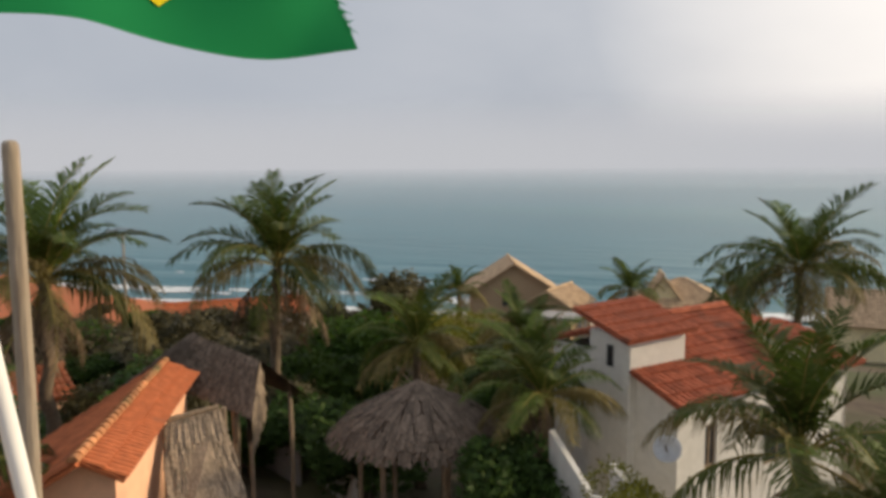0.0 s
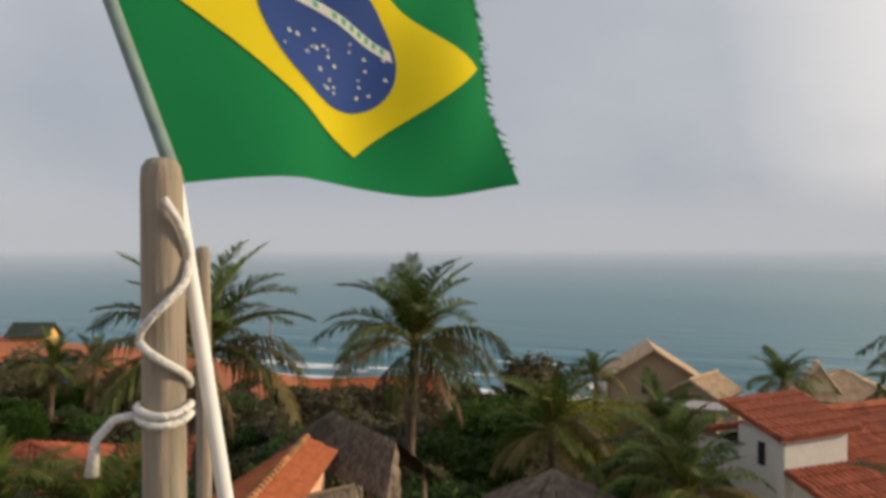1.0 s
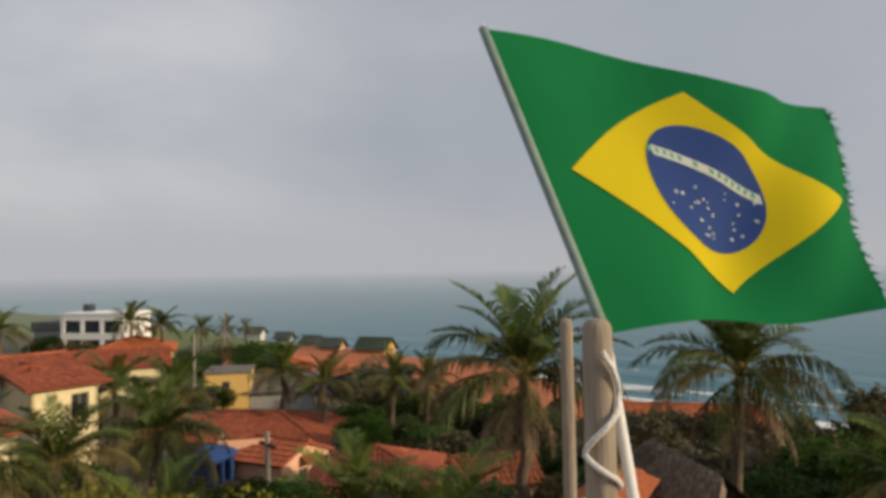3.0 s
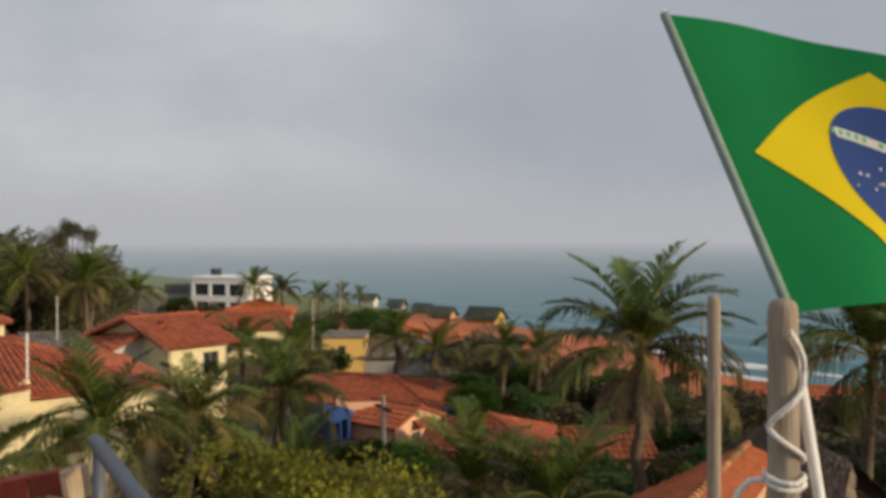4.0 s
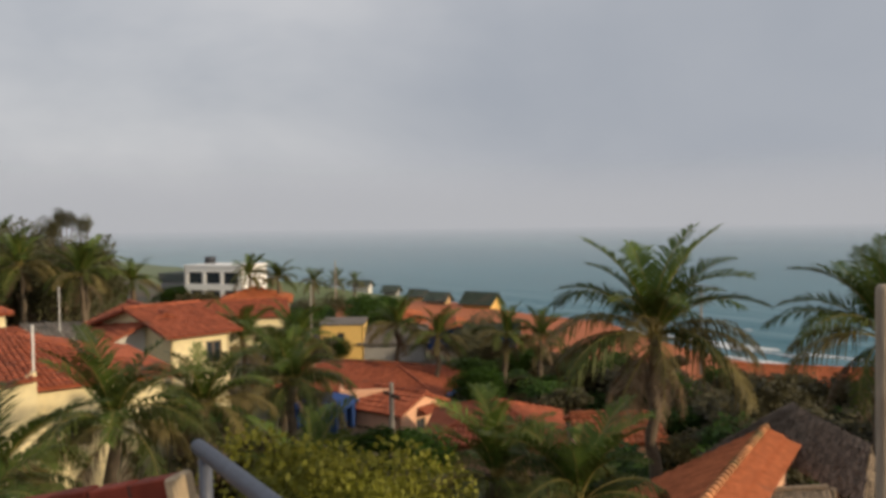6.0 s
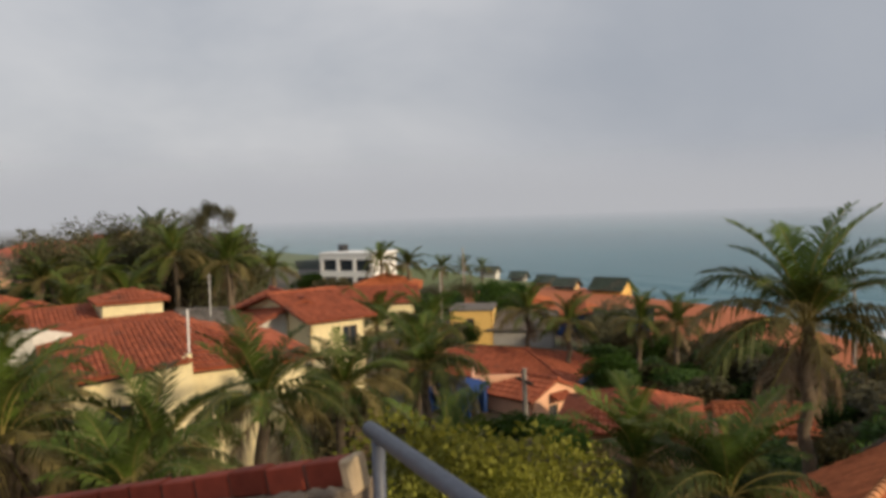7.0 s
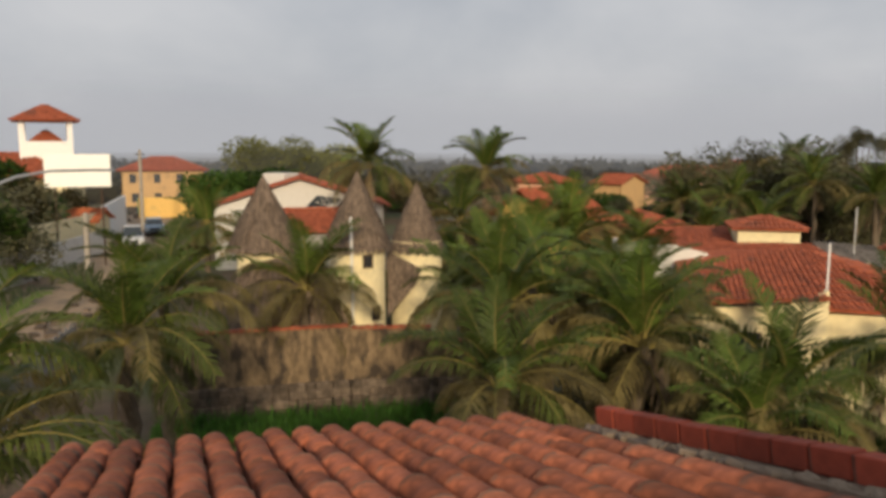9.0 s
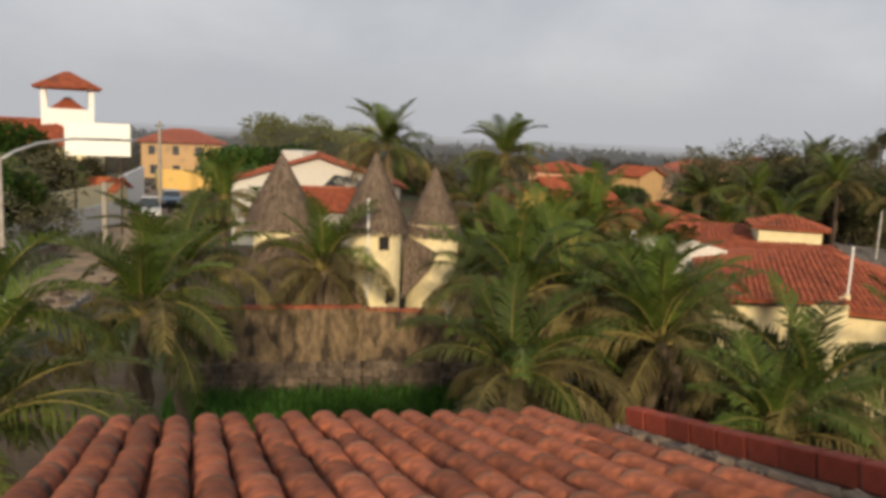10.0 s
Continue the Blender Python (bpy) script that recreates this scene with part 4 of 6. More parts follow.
tiled(bm, ((0, 0, 3.27), (7.0, 0, 3.27), (6.6, 1.42, 3.75), (0, 1.42, 3.75)), 0.17)
tiled(bm, ((1.9, 1.42, 3.75), (6.6, 1.42, 3.75), (5.6, 3.2, 4.36), (1.9, 3.2, 4.36)), 0.17)
tiled(bm, ((7.2, 6.6, 3.25), (1.8, 6.6, 3.25), (1.8, 3.2, 4.36), (5.6, 3.2, 4.36)), 0.2)
tiled(bm, ((7.0, 0, 3.27), (7.2, 6.6, 3.25), (5.6, 3.2, 4.36)), 0.2)
ridge_caps(bm, (1.9, 3.2, 4.42), (5.6, 3.2, 4.42))
part("roof", bm, TILE, wh)
bm = bmesh.new()
box(bm, 0.02, 1.85, 1.45, 2.75, -2, 4.45, bevel=0.02)
an = part("annex", bm, WHITE, wh)
part("roof_vent", boxes((0.0, 0.017, 1.95, 2.15, 3.7, 4.2)), DARK, an, "dark slot opening")
bm = bmesh.new()
tiled(bm, ((-0.25, 1.25, 4.45), (2.05, 1.25, 4.50), (2.05, 3.05, 5.0), (-0.25, 3.05, 4.95)), 0.17, loose=(loose := []))
slope = part("annex_roof", bm, TILE, wh)
for one in loose:
    part("tile", one, TILE, slope)
part("roof_room", boxes((4.7, 5.6, 0.5, 1.5, 3.3, 4.0), bevel=0.02), WHITE, wh)
bm = bmesh.new()
tiled(bm, ((4.5, 0.3, 4.0), (5.85, 0.3, 4.0), (5.85, 1.9, 4.22), (4.5, 1.9, 4.22)), 0.17, loose=(loose := []))
rm = part("room_roof", bm, TILE, wh)
for one in loose:
    part("tile", one, TILE, rm)
dish = thing("satellite_dish", pose(-0.42, 16.9, 2.4, 0, 0, 0), "grey satellite dish on the white house wall", "satellite dish")
bm = bmesh.new()
bmesh.ops.create_uvsphere(bm, u_segments=20, v_segments=12, radius=0.42)
bmesh.ops.delete(bm, geom=[v for v in bm.verts if v.co.z > -0.26], context="VERTS")
bmesh.ops.solidify(bm, geom=bm.faces[:], thickness=0.012)
for v in bm.verts:
    v.co = Matrix.Rotation(radians(55), 3, "X") @ (v.co + Vector((0, 0, 0.4)))
part("reflector", bm, METAL, dish, smooth=True)
part("arm", tube(bmesh.new(), [(0, 0.05, -0.05), (0, -0.35, 0.1), (-0.02, -0.42, 0.25)], 0.018, 6), DARK_WOOD, dish)
part("bracket", tube(bmesh.new(), [(0.05, 0.05, 0), (0.3, 0.25, -0.2)], 0.02, 6), METAL, dish)

# orange tile house
oh = thing("orange_roof_house", pose(-12.0, 15.6, 0, 0, 0, -62.7), "small rendered house with new orange clay tile roof", "house")
bm = bmesh.new()
loose = []
tiled(bm, ((6.35, 0.74, 3.32), (0, 0.74, 3.32), (0, 0, 3.67), (6.35, 0, 3.67)), 0.16, loose=loose)
slope = part("sunny_slope", bm, TILE_ORANGE, oh)
for one in loose:
    part("tile", one, TILE_ORANGE, slope)
bm = bmesh.new()
tiled(bm, ((0, -3.4, 1.5), (6.5, -3.4, 1.5), (6.5, 0, 3.67), (0, 0, 3.67)), 0.16)
part("shaded_slope", bm, TILE_ORANGE, oh)
bm = bmesh.new()
ridge_caps(bm, (0, 0, 3.72), (6.5, 0, 3.72), 0.10, 0.25)
part("ridge_tiles", bm, material("mossy_ridge", (0.42, 0.19, 0.085), vary=0.3, stain=(0.2, 0.16, 0.07), stain_at=0.5, island=0.3), oh)
bm = bmesh.new()
wall_panel(bm, (6.1, -3.0), (6.1, 0), -2, 1.6, 0.15, (), 3.5)
wall_panel(bm, (6.1, 0), (6.1, 0.5), -2, 3.5, 0.15, (), 3.3)
wall_panel(bm, (5.95, 0.5), (0.3, 0.5), -2, 3.25, 0.15)
wall_panel(bm, (0.3, 0.35), (0.3, -3.0), -2, 3.4, 0.15, (), 1.6)
wall_panel(bm, (0.45, -3.0), (6.1, -3.0), -2, 1.6, 0.15)
part("wall", bm, PEACH, oh)


def thatch_slope(bm, a, b, c, d, rows=9, per=60, drop=0.35, seed=1):
    """Shaggy palm thatch between a low edge a-b and a high edge d-c: rows of overlapping strips."""
    rng = random.Random(seed)
    a, b, c, d = map(Vector, (a, b, c, d))
    n = (b - a).cross(d - a).normalized()
    n = n if n.z > 0 else -n
    bm.faces.new([bm.verts.new(p - n * 0.05) for p in (a, b, c, d)])
    bm.faces.new([bm.verts.new(p - n * 0.12) for p in (d, c, b, a)])
    for i in range(rows):
        for _ in range(per * 2):
            u = rng.random()
            t1 = (i + 1 + rng.uniform(-0.3, 0.3)) / rows
            t0 = (i - 0.5 + rng.uniform(-0.5, 0.3)) / rows
            hi, lo = a.lerp(b, u).lerp(d.lerp(c, u), min(1, t1)), a.lerp(b, u).lerp(d.lerp(c, u), t0)
            w = (b - a).normalized() * rng.uniform(0.012, 0.04)
            s = n * rng.uniform(0.0, 0.07)
            sl = (b - a).normalized() * rng.uniform(-0.08, 0.08)
            v = [bm.verts.new(p) for p in (lo + s + sl - w, lo + s + sl + w, hi + w * 0.8 + n * 0.01, hi - w * 0.8 + n * 0.01)]
            bm.faces.new(v)
    return bm


tr = thing("thatched_shelter", pose(0, 0, 0), "open shelter with shaggy grey palm-thatch roof on posts", "shelter")
P1, P2 = Vector((-12.14, 17.0, 3.98)), Vector((-9.95, 16.48, 3.63))
ax = (P2 - P1).normalized()
sd = Vector((ax.y, -ax.x, 0))
part("front_thatch", thatch_slope(bmesh.new(), (-11.95, 16.0, 3.0), (-9.62, 15.6, 2.6), P2, P1, 8, 80), THATCH, tr)
part("back_thatch", thatch_slope(bmesh.new(), P1 - sd * 1.6 - Vector((0, 0, 1.3)), P2 - sd * 1.6 - Vector((0, 0, 1.3)), P2, P1, 8, 60, seed=2), THATCH, tr)
part("side_thatch", thatch_slope(bmesh.new(), (-14.7, 16.6, 2.25), (-12.0, 16.05, 3.0), P1, P1 - ax * 0.5 - sd * 0.3 - Vector((0, 0, 0.1)), 8, 70, seed=4), THATCH, tr)
# sunlight on this end is painted in by the paler thatch
part("end_fringe", thatch_slope(bmesh.new(), P2 - sd * 0.1 - Vector((0, 0, 1.2)), (-9.66, 15.65, 1.75), (-9.62, 15.6, 2.62), P2 + Vector((0, 0, -0.05)), 5, 40, seed=6), THATCH_PALE, tr, "ragged thatch fringe, paler to paint its lit end")
for p in (P1 + sd * 0.7, P2 + sd * 0.7 - ax * 0.2, P1 - sd * 1.2, P2 - sd * 1.2 - ax * 0.2, P2 + sd * 0.3 - ax * 0.1):
    part("post", tube(bmesh.new(), [(p.x, p.y, -1.5), (p.x + 0.05, p.y, 0.6), (p.x, p.y, 2.75)], 0.06, 7), WOOD, tr)
ls = thing("thatch_screen", pose(0, 0, 0), "sloping screen of dried palm thatch beside the house", "thatch screen")
part("thatch", thatch_slope(bmesh.new(), (-8.35, 11.2, 1.0), (-7.9, 13.1, 1.0), (-9.35, 14.0, 3.25), (-10.1, 13.2, 3.1), 7, 90, seed=3), THATCH_PALE, ls)
part("rail", tube(bmesh.new(), [(-10.1, 13.2, 3.16), (-9.35, 14.0, 3.3)], 0.05, 6), WOOD, ls)
part("post", tube(bmesh.new(), [(-9.3, 14.1, -1.2), (-9.3, 14.1, 3.25)], 0.06, 6), WOOD, ls)


def cone_thatch(bm, z0, z1, r, rows, per, seed, full=0.10):
    rng = random.Random(seed)
    for k in range(24):
        a, b = 2 * math.pi * k / 24, 2 * math.pi * (k + 1) / 24
        bm.faces.new([bm.verts.new(p) for p in ((r * math.cos(a) * 0.97, r * math.sin(a) * 0.97, z0 - 0.02), (r * math.cos(b) * 0.97, r * math.sin(b) * 0.97, z0 - 0.02), (0, 0, z1 - 0.04))])
    for i in range(rows):
        for _ in range(int(per * 1.9 * (1 - 0.8 * i / rows)) + 8):
            a = rng.uniform(0, 2 * math.pi)
            t0, t1 = (i - rng.uniform(0.25, 0.75)) / rows, min(1.02, (i + 1.2) / rows)
            bulge = lambda t: r * (1 - t) * (1 + full * math.sin(math.pi * max(0, t)))
            w = rng.uniform(0.012, 0.035)
            o2 = rng.uniform(0.0, 0.06)
            lo_r, hi_r = bulge(t0) + o2, bulge(t1) + 0.01
            zl, zh = z0 + (z1 - z0) * t0, z0 + (z1 - z0) * t1
            ta = a + rng.uniform(-0.05, 0.05)
            e = Vector((-math.sin(a), math.cos(a), 0))
            lo_p, hi_p = Vector((lo_r * math.cos(ta), lo_r * math.sin(ta), zl)), Vector((hi_r * math.cos(a), hi_r * math.sin(a), zh))
            bm.faces.new([bm.verts.new(p) for p in (lo_p - e * w, lo_p + e * w, hi_p + e * w * 0.6, hi_p - e * w * 0.6)])
    return bm


hut = thing("beach_hut", pose(-6.0, 16.9, -1.0), "round open hut with a dark palm-thatch cone roof", "hut")
part("roof", cone_thatch(bmesh.new(), 3.2, 4.4, 1.95, 9, 210, 5, 0.24), THATCH, hut)
for k in range(6):
    a = 2 * math.pi * k / 6 + 0.3
    part("post", tube(bmesh.new(), [(1.35 * math.cos(a), 1.35 * math.sin(a), -0.1), (1.35 * math.cos(a), 1.35 * math.sin(a), 3.1)], 0.06, 7), WOOD, hut)
part("counter", boxes((-0.9, 0.9, -0.7, 0.7, -0.05, 0.95), bevel=0.02), DARK_WOOD, hut)

for p0, p1, t0, t1 in (((-2.7, 15.9), (-1.75, 14.8), 2.9, 2.2), ((-1.3, 14.5), (-0.05, 12.9), 2.9, 2.3), ((-1.75, 14.8), (-1.3, 14.5), 2.1, 2.2)):
    w = thing("boundary_wall", pose(0, 0, 0), "white garden wall with sawtooth top", "wall", "garden walls")
    part("panel", wall_panel(bmesh.new(), p0, p1, -1.6, t0, 0.12, (), t1), WHITE, w)
for p0, p1, t0, t1 in (((-10.6, 20.6), (-8.7, 18.9), 0.15, -0.2), ((-13.2, 21.5), (-11.2, 20.2), -0.3, -0.2)):
    w = thing("boundary_wall", pose(0, 0, 0), "low pale wall by the hut", "wall", "garden walls")
    part("panel", wall_panel(bmesh.new(), p0, p1, -2.2, t0, 0.12, (), t1), (WHITE if p0[0] > -11 else GREY_WALL), w)

house("gable_house", pose(-17.6, 57.5, -3.6, 0, 0, 20), "tan rendered beach house with a steep gable roof", 6.6, 5.0, 2.2, "gable", 2.1, 0.5, material("tan_wall", (0.38, 0.28, 0.18), vary=0.15), TILE_TAN, "y", {"s": [(2.4, 3.6, 0.9, 2.0)]}, below=4)
house("gable_house", pose(-13.0, 57.0, -3.6, 0, 0, -12), "low wing of the beach house with pale gable", 3.5, 4.0, 1.6, "gable", 1.0, 0.4, material("tan_wall_wing", (0.38, 0.28, 0.18), vary=0.15), TILE_TAN, "y", below=4)
house("beach_house", pose(-4.6, 60.5, -3.8, 0, 0, 10), "beach house with a pale tan hipped roof", 6.0, 5.5, 1.6, "hip", 1.5, 0.5, CREAM, TILE_TAN, below=4)
house("beach_house", pose(-4.5, 61.0, -3.8, 0, 0, 10), "tall gabled porch of the beach house", 2.2, 2.0, 2.2, "gable", 1.5, 0.3, CREAM, TILE_TAN, "y", below=4)
house("beach_house", pose(8.2, 59.0, -3.8, 0, 0, -5), "beach house with broad tan roof behind palms", 9.0, 6.0, 1.4, "gable", 1.7, 0.6, CREAM, TILE_TAN, below=4)

# ---- village along the bluff ----
house("peach_house", pose(-34.15, 14.4, -1.6, 0, 0, 24), "small peach house with red tile gable roof", 2.8, 3.6, 1.5, "gable", 0.66, 0.2, PEACH, TILE, "x", {"e": [(1.3, 2.0, 0.3, 1.0)]})
w = thing("peach_wall", pose(-34.9, 14.1, -1.45, 0, 0, 66), "pale peach parapet wall behind the small house", "wall")
part("panel", boxes((0, 3.1, 0, 0.15, -0.8, 2.05), (-0.15, 0, 0, 2.2, -0.8, 2.05), bevel=0.02), PEACH, w)
aw = thing("awning", pose(-32.1, 16.85, -0.15, 0, 0, 24), "small red tile awning over the peach house window", "awning")
bm = bmesh.new()
tiled(bm, ((0.5, -0.1, -0.12), (0.5, 1.15, -0.12), (0.02, 1.15, 0.14), (0.02, -0.1, 0.14)), 0.14)
part("tiles", bm, TILE, aw)
house("restaurant", pose(-45.4, 13.2, -1.9, 0, 0, 42), "long low building with red tile hip roof and blue posts", 10.8, 7.0, 1.2, "hip", 0.8, 0.7, BLUE, TILE, "x", {"s": [(1, 3, 0.1, 0.9), (5, 7, 0.1, 0.9)], "e": [(1, 3, 0.1, 0.9)]})
gz = thing("blue_gazebo", pose(-33.85, 12.75, -1.35, 0, 0, 40), "blue painted arched kiosk with dark openings", "kiosk")
bm = bmesh.new()
wall_panel(bm, (-1.1, -1), (1.1, -1), -0.5, 1.7, 0.12, [(0.3, 1.0, 0.6, 2.0), (1.25, 1.9, 0.6, 2.0)])
wall_panel(bm, (1.1, -1), (1.1, 1), -0.5, 1.7, 0.12, [(0.3, 0.9, 0.6, 2.0), (1.1, 1.7, 0.6, 2.0)])
wall_panel(bm, (1.1, 1), (-1.1, 1), -0.5, 1.7, 0.12)
wall_panel(bm, (-1.1, 1), (-1.1, -1), -0.5, 1.7, 0.12)
part("body", bm, BLUE, gz)
bm = bmesh.new()
arch = [(1.25 * math.cos(math.pi * k / 10), 1.65 + 0.32 * math.sin(math.pi * k / 10)) for k in range(11)]
for y in (-1.15, 1.15):
    bm.faces.new([bm.verts.new((x, y, z)) for x, z in arch])
for (x0, z0), (x1, z1) in zip(arch, arch[1:]):
    bm.faces.new([bm.verts.new(p) for p in ((x0, -1.15, z0), (x1, -1.15, z1), (x1, 1.15, z1), (x0, 1.15, z0))])
part("arched_roof", bm, BLUE, gz)
house("red_roof_house", pose(-26.0, 14.2, -1.2, 0, 0, 54), "low house under a broad red tile roof among palms", 4.7, 4.6, 1.55, "hip", 0.9, 0.5, PEACH, TILE)
house("low_house", pose(-20.5, 17.2, -1.0, 0, 0, 60), "low house with orange tile roof behind the tall palm", 2.6, 3.0, 2.1, "gable", 0.5, 0.3, PEACH, TILE_ORANGE)
house("yellow_house", pose(-57.6, 21.6, -1.2, 0, 0, 62), "yellow house with flat grey roof and a small window", 3.4, 4.5, 2.0, "flat", 0.12, 0.15, YELLOW, TILE_GREY, "x", {"s": [(1.3, 1.9, 0.8, 1.4)]})
house("grey_roof_house", pose(-56.2, 24.6, -2.0, 0, 0, 62), "low annex with grey sheet roof", 5.0, 4.5, 1.3, "lean", 0.7, 0.4, GREY_WALL, TILE_GREY)
house("low_house", pose(-62.5, 34.0, -2.6, 0, 0, 60), "blue house with bright red tile roof", 5.5, 6.0, 1.2, "gable", 0.7, 0.5, BLUE, TILE_ORANGE, "y")
house("low_house", pose(-58.0, 35.4, -2.5, 0, 0, 55), "blue house with dull roof behind palms", 4.5, 5.0, 1.4, "gable", 0.6, 0.4, BLUE, TILE_DARK, "x")
house("low_house", pose(-33.0, 41.0, -2.6, 0, 0, 40), "low beach bar with red earth-coloured roof", 9.0, 4.0, 1.1, "gable", 0.6, 0.4, WHITE, TILE_ORANGE, "x")
house("low_house", pose(-72.0, 31.0, -2.2, 0, 0, 65), "low house with red tile roof", 6.5, 6.0, 1.3, "hip", 0.9, 0.5, PEACH, TILE_ORANGE)
house("low_house", pose(-66.0, 13.0, -1.2, 0, 0, 75), "low house with red tile roof among palms", 8.0, 6.0, 2.4, "gable", 1.0, 0.5, CREAM, TILE)
house("low_house", pose(-80.0, 19.0, -1.6, 0, 0, 70), "orange house with tile roof among palms", 7.0, 7.0, 2.6, "hip", 1.2, 0.5, OCHRE, TILE_ORANGE)
for x, y, w_, turn, wall_mat in ((-91.5, 55.5, 4.5, 26, YELLOW), (-98.5, 53.6, 3.0, 30, OCHRE), (-106.0, 54.6, 2.5, 30, YELLOW), (-116.0, 55.0, 2.3, 35, GREY_WALL), (-130.0, 56.0, 2.6, 35, WHITE)):
    house("beach_kiosk", pose(x, y, ground_z(x, y) + 0.2, 0, 0, turn), ("yellow beach kiosk with dark green gable roof" if wall_mat is YELLOW else "small beach kiosk with dark roof"), w_, w_ * 0.62, 0.62, "gable", w_ * 0.26, 0.5, wall_mat, TILE_DARK, "x", pitch=0.4, group="beach kiosks")

wb = thing("white_building", pose(-107.3, 21.2, -2.2, 0, 0, 40), "modern white two-storey building with large square windows", "building")
for p0, p1, hs in (((0, 0), (9, 0), [(0.6, 2.9, 3.4, 5.0), (3.4, 5.7, 3.4, 5.0), (6.2, 8.5, 3.4, 5.0), (0.8, 2.9, 0.6, 2.6), (3.5, 5.7, 0.6, 2.6), (6.3, 8.4, 0.6, 2.6)]), ((9, 0), (9, 6), []), ((9, 6), (0, 6), []), ((0, 6), (0, 0), [(1.5, 4.5, 3.6, 5.0)])):
    wob = part("wall", wall_panel(bmesh.new(), p0, p1, -0.5, 5.7, 0.25, [(a, b, c + 0.5, d + 0.5) for a, b, c, d in hs]), BRIGHT, wb)
    for a, b, c, d in hs:
        window_in(wob, p0, p1, -0.5, (a, b, c + 0.5, d + 0.5), 0.25, frame_mat=METAL, bars=0)
part("roof_slab", boxes((-0.1, 9.1, -0.1, 6.1, 5.7, 5.95)), BRIGHT, wb)
part("water_tank", tube(bmesh.new(), [(1.2, 4, 5.9), (1.2, 4, 6.9)], 0.75, 14), DARK, wb, "dark water tank")
part("wing", boxes((-6.5, -0.02, 3, 9, -0.5, 3.4)), GREY_WALL, wb)
part("wing_roof", boxes((-6.7, -0.03, 2.7, 9.2, 3.4, 4.6)), TILE_DARK, wb, "dark sloping roof band")

house("cream_house", pose(-34.9, 6.1, 0, 0, 0, 108), "pale cream house with red tile gable roofs", 2.9, 7.0, 4.0, "gable", 0.9, 0.45, CREAM, TILE, "x", {"s": [(1.7, 2.5, 2.5, 3.5)]})
house("cream_house", pose(-37.0, 4.0, 0, 0, 0, 95), "wing of the cream house with stepped red roof", 4.5, 6.5, 3.7, "gable", 1.0, 0.4, WHITE, TILE, "y")

# villa: cream walls under spreading red tile roofs
vi = thing("villa", pose(-25.3, 0.55, 0, 0, 0, 100), "cream villa with spreading, uneven red tile roofs", "villa")
bm = bmesh.new()
wall_panel(bm, (-3.6, 0.3), (-0.05, 0.3), -0.5, 3.75, 0.15, [(1.0, 1.9, 2.6, 3.6)], 4.0)
wv = part("wall", bm, CREAM, vi)
window_in(wv, (-3.6, 0.3), (-0.05, 0.3), -0.5, (1.0, 1.9, 2.6, 3.6), 0.15)
part("wall", wall_panel(bmesh.new(), (-1.35, -0.1), (0.0, -0.1), -0.5, 3.95, 0.4, (), 4.5), CREAM, vi, "bright gable buttress")
bm = bmesh.new()
wall_panel(bm, (0.0, 0.6), (4.0, 0.6), -0.5, 3.75, 0.15, [(0.9, 1.7, 2.4, 3.3)], 3.6)
wv = part("wall", bm, CREAM, vi)
window_in(wv, (0.0, 0.6), (4.0, 0.6), -0.5, (0.9, 1.7, 2.4, 3.3), 0.15)
part("wall", wall_panel(bmesh.new(), (4.0, 0.6), (4.0, 6.0), -0.5, 3.6, 0.15), CREAM, vi)
part("wall", wall_panel(bmesh.new(), (-3.6, 6.5), (-3.6, 0.3), -0.5, 3.7, 0.15), CREAM, vi)
bm = bmesh.new()
tiled(bm, ((-4.2, -0.2, 4.0), (-0.02, -0.35, 4.35), (0.2, 4.6, 5.15), (-4.1, 5.0, 4.95)), 0.17)
part("roof", bm, TILE, vi)
bm = bmesh.new()
tiled(bm, ((0.02, 0.15, 3.95), (4.6, 0.6, 3.75), (0.3, 4.6, 5.12)), 0.17)
tiled(bm, ((4.6, 0.6, 3.75), (4.9, 7.5, 3.9), (0.3, 4.6, 5.12)), 0.17)
part("roof", bm, TILE, vi)
bm = bmesh.new()
tiled(bm, ((-3.2, 4.0, 4.75), (1.4, 4.6, 4.85), (0.8, 7.3, 5.05), (-4.0, 7.0, 4.95)), 0.17)
part("roof", bm, TILE, vi)
bm = bmesh.new()
wall_panel(bm, (-6.3, 4.4), (-4.2, 3.7), 2.5, 5.15, 0.15, (), 5.25)
wall_panel(bm, (-4.2, 3.7), (-3.0, 4.2), 2.5, 5.28, 0.15, (), 4.95)
wall_panel(bm, (-6.3, 6.5), (-6.3, 4.5), 2.5, 5.15, 0.15)
part("side_room", bm, WHITE, vi)
part("turret", boxes((-1.55, 0.75, 8.3, 10.6, 3, 5.52), bevel=0.02), CREAM, vi, "cream upper room")
bm = bmesh.new()
tiled(bm, ((-1.8, 8.05, 5.5), (1.0, 8.05, 5.5), (-0.4, 9.45, 5.95)), 0.17)
tiled(bm, ((1.0, 8.05, 5.5), (1.0, 10.85, 5.5), (-0.4, 9.45, 5.95)), 0.17)
tiled(bm, ((-1.8, 10.85, 5.5), (-1.8, 8.05, 5.5), (-0.4, 9.45, 5.95)), 0.17)
part("turret_roof", bm, TILE, vi)
bm = bmesh.new()
tiled(bm, ((-4.6, 8.6, 4.7), (-1.6, 8.6, 4.8), (-1.6, 11.5, 5.25), (-4.6, 11.5, 5.15)), 0.17)
part("back_roof", bm, TILE, vi)
part("back_room", boxes((-4.3, -1.6, 9.0, 11.3, 2.5, 4.72)), CREAM, vi)
part("wing", boxes((1.3, 2.5, 5.6, 7.6, 2, 4.62)), CREAM, vi)
bm = bmesh.new()
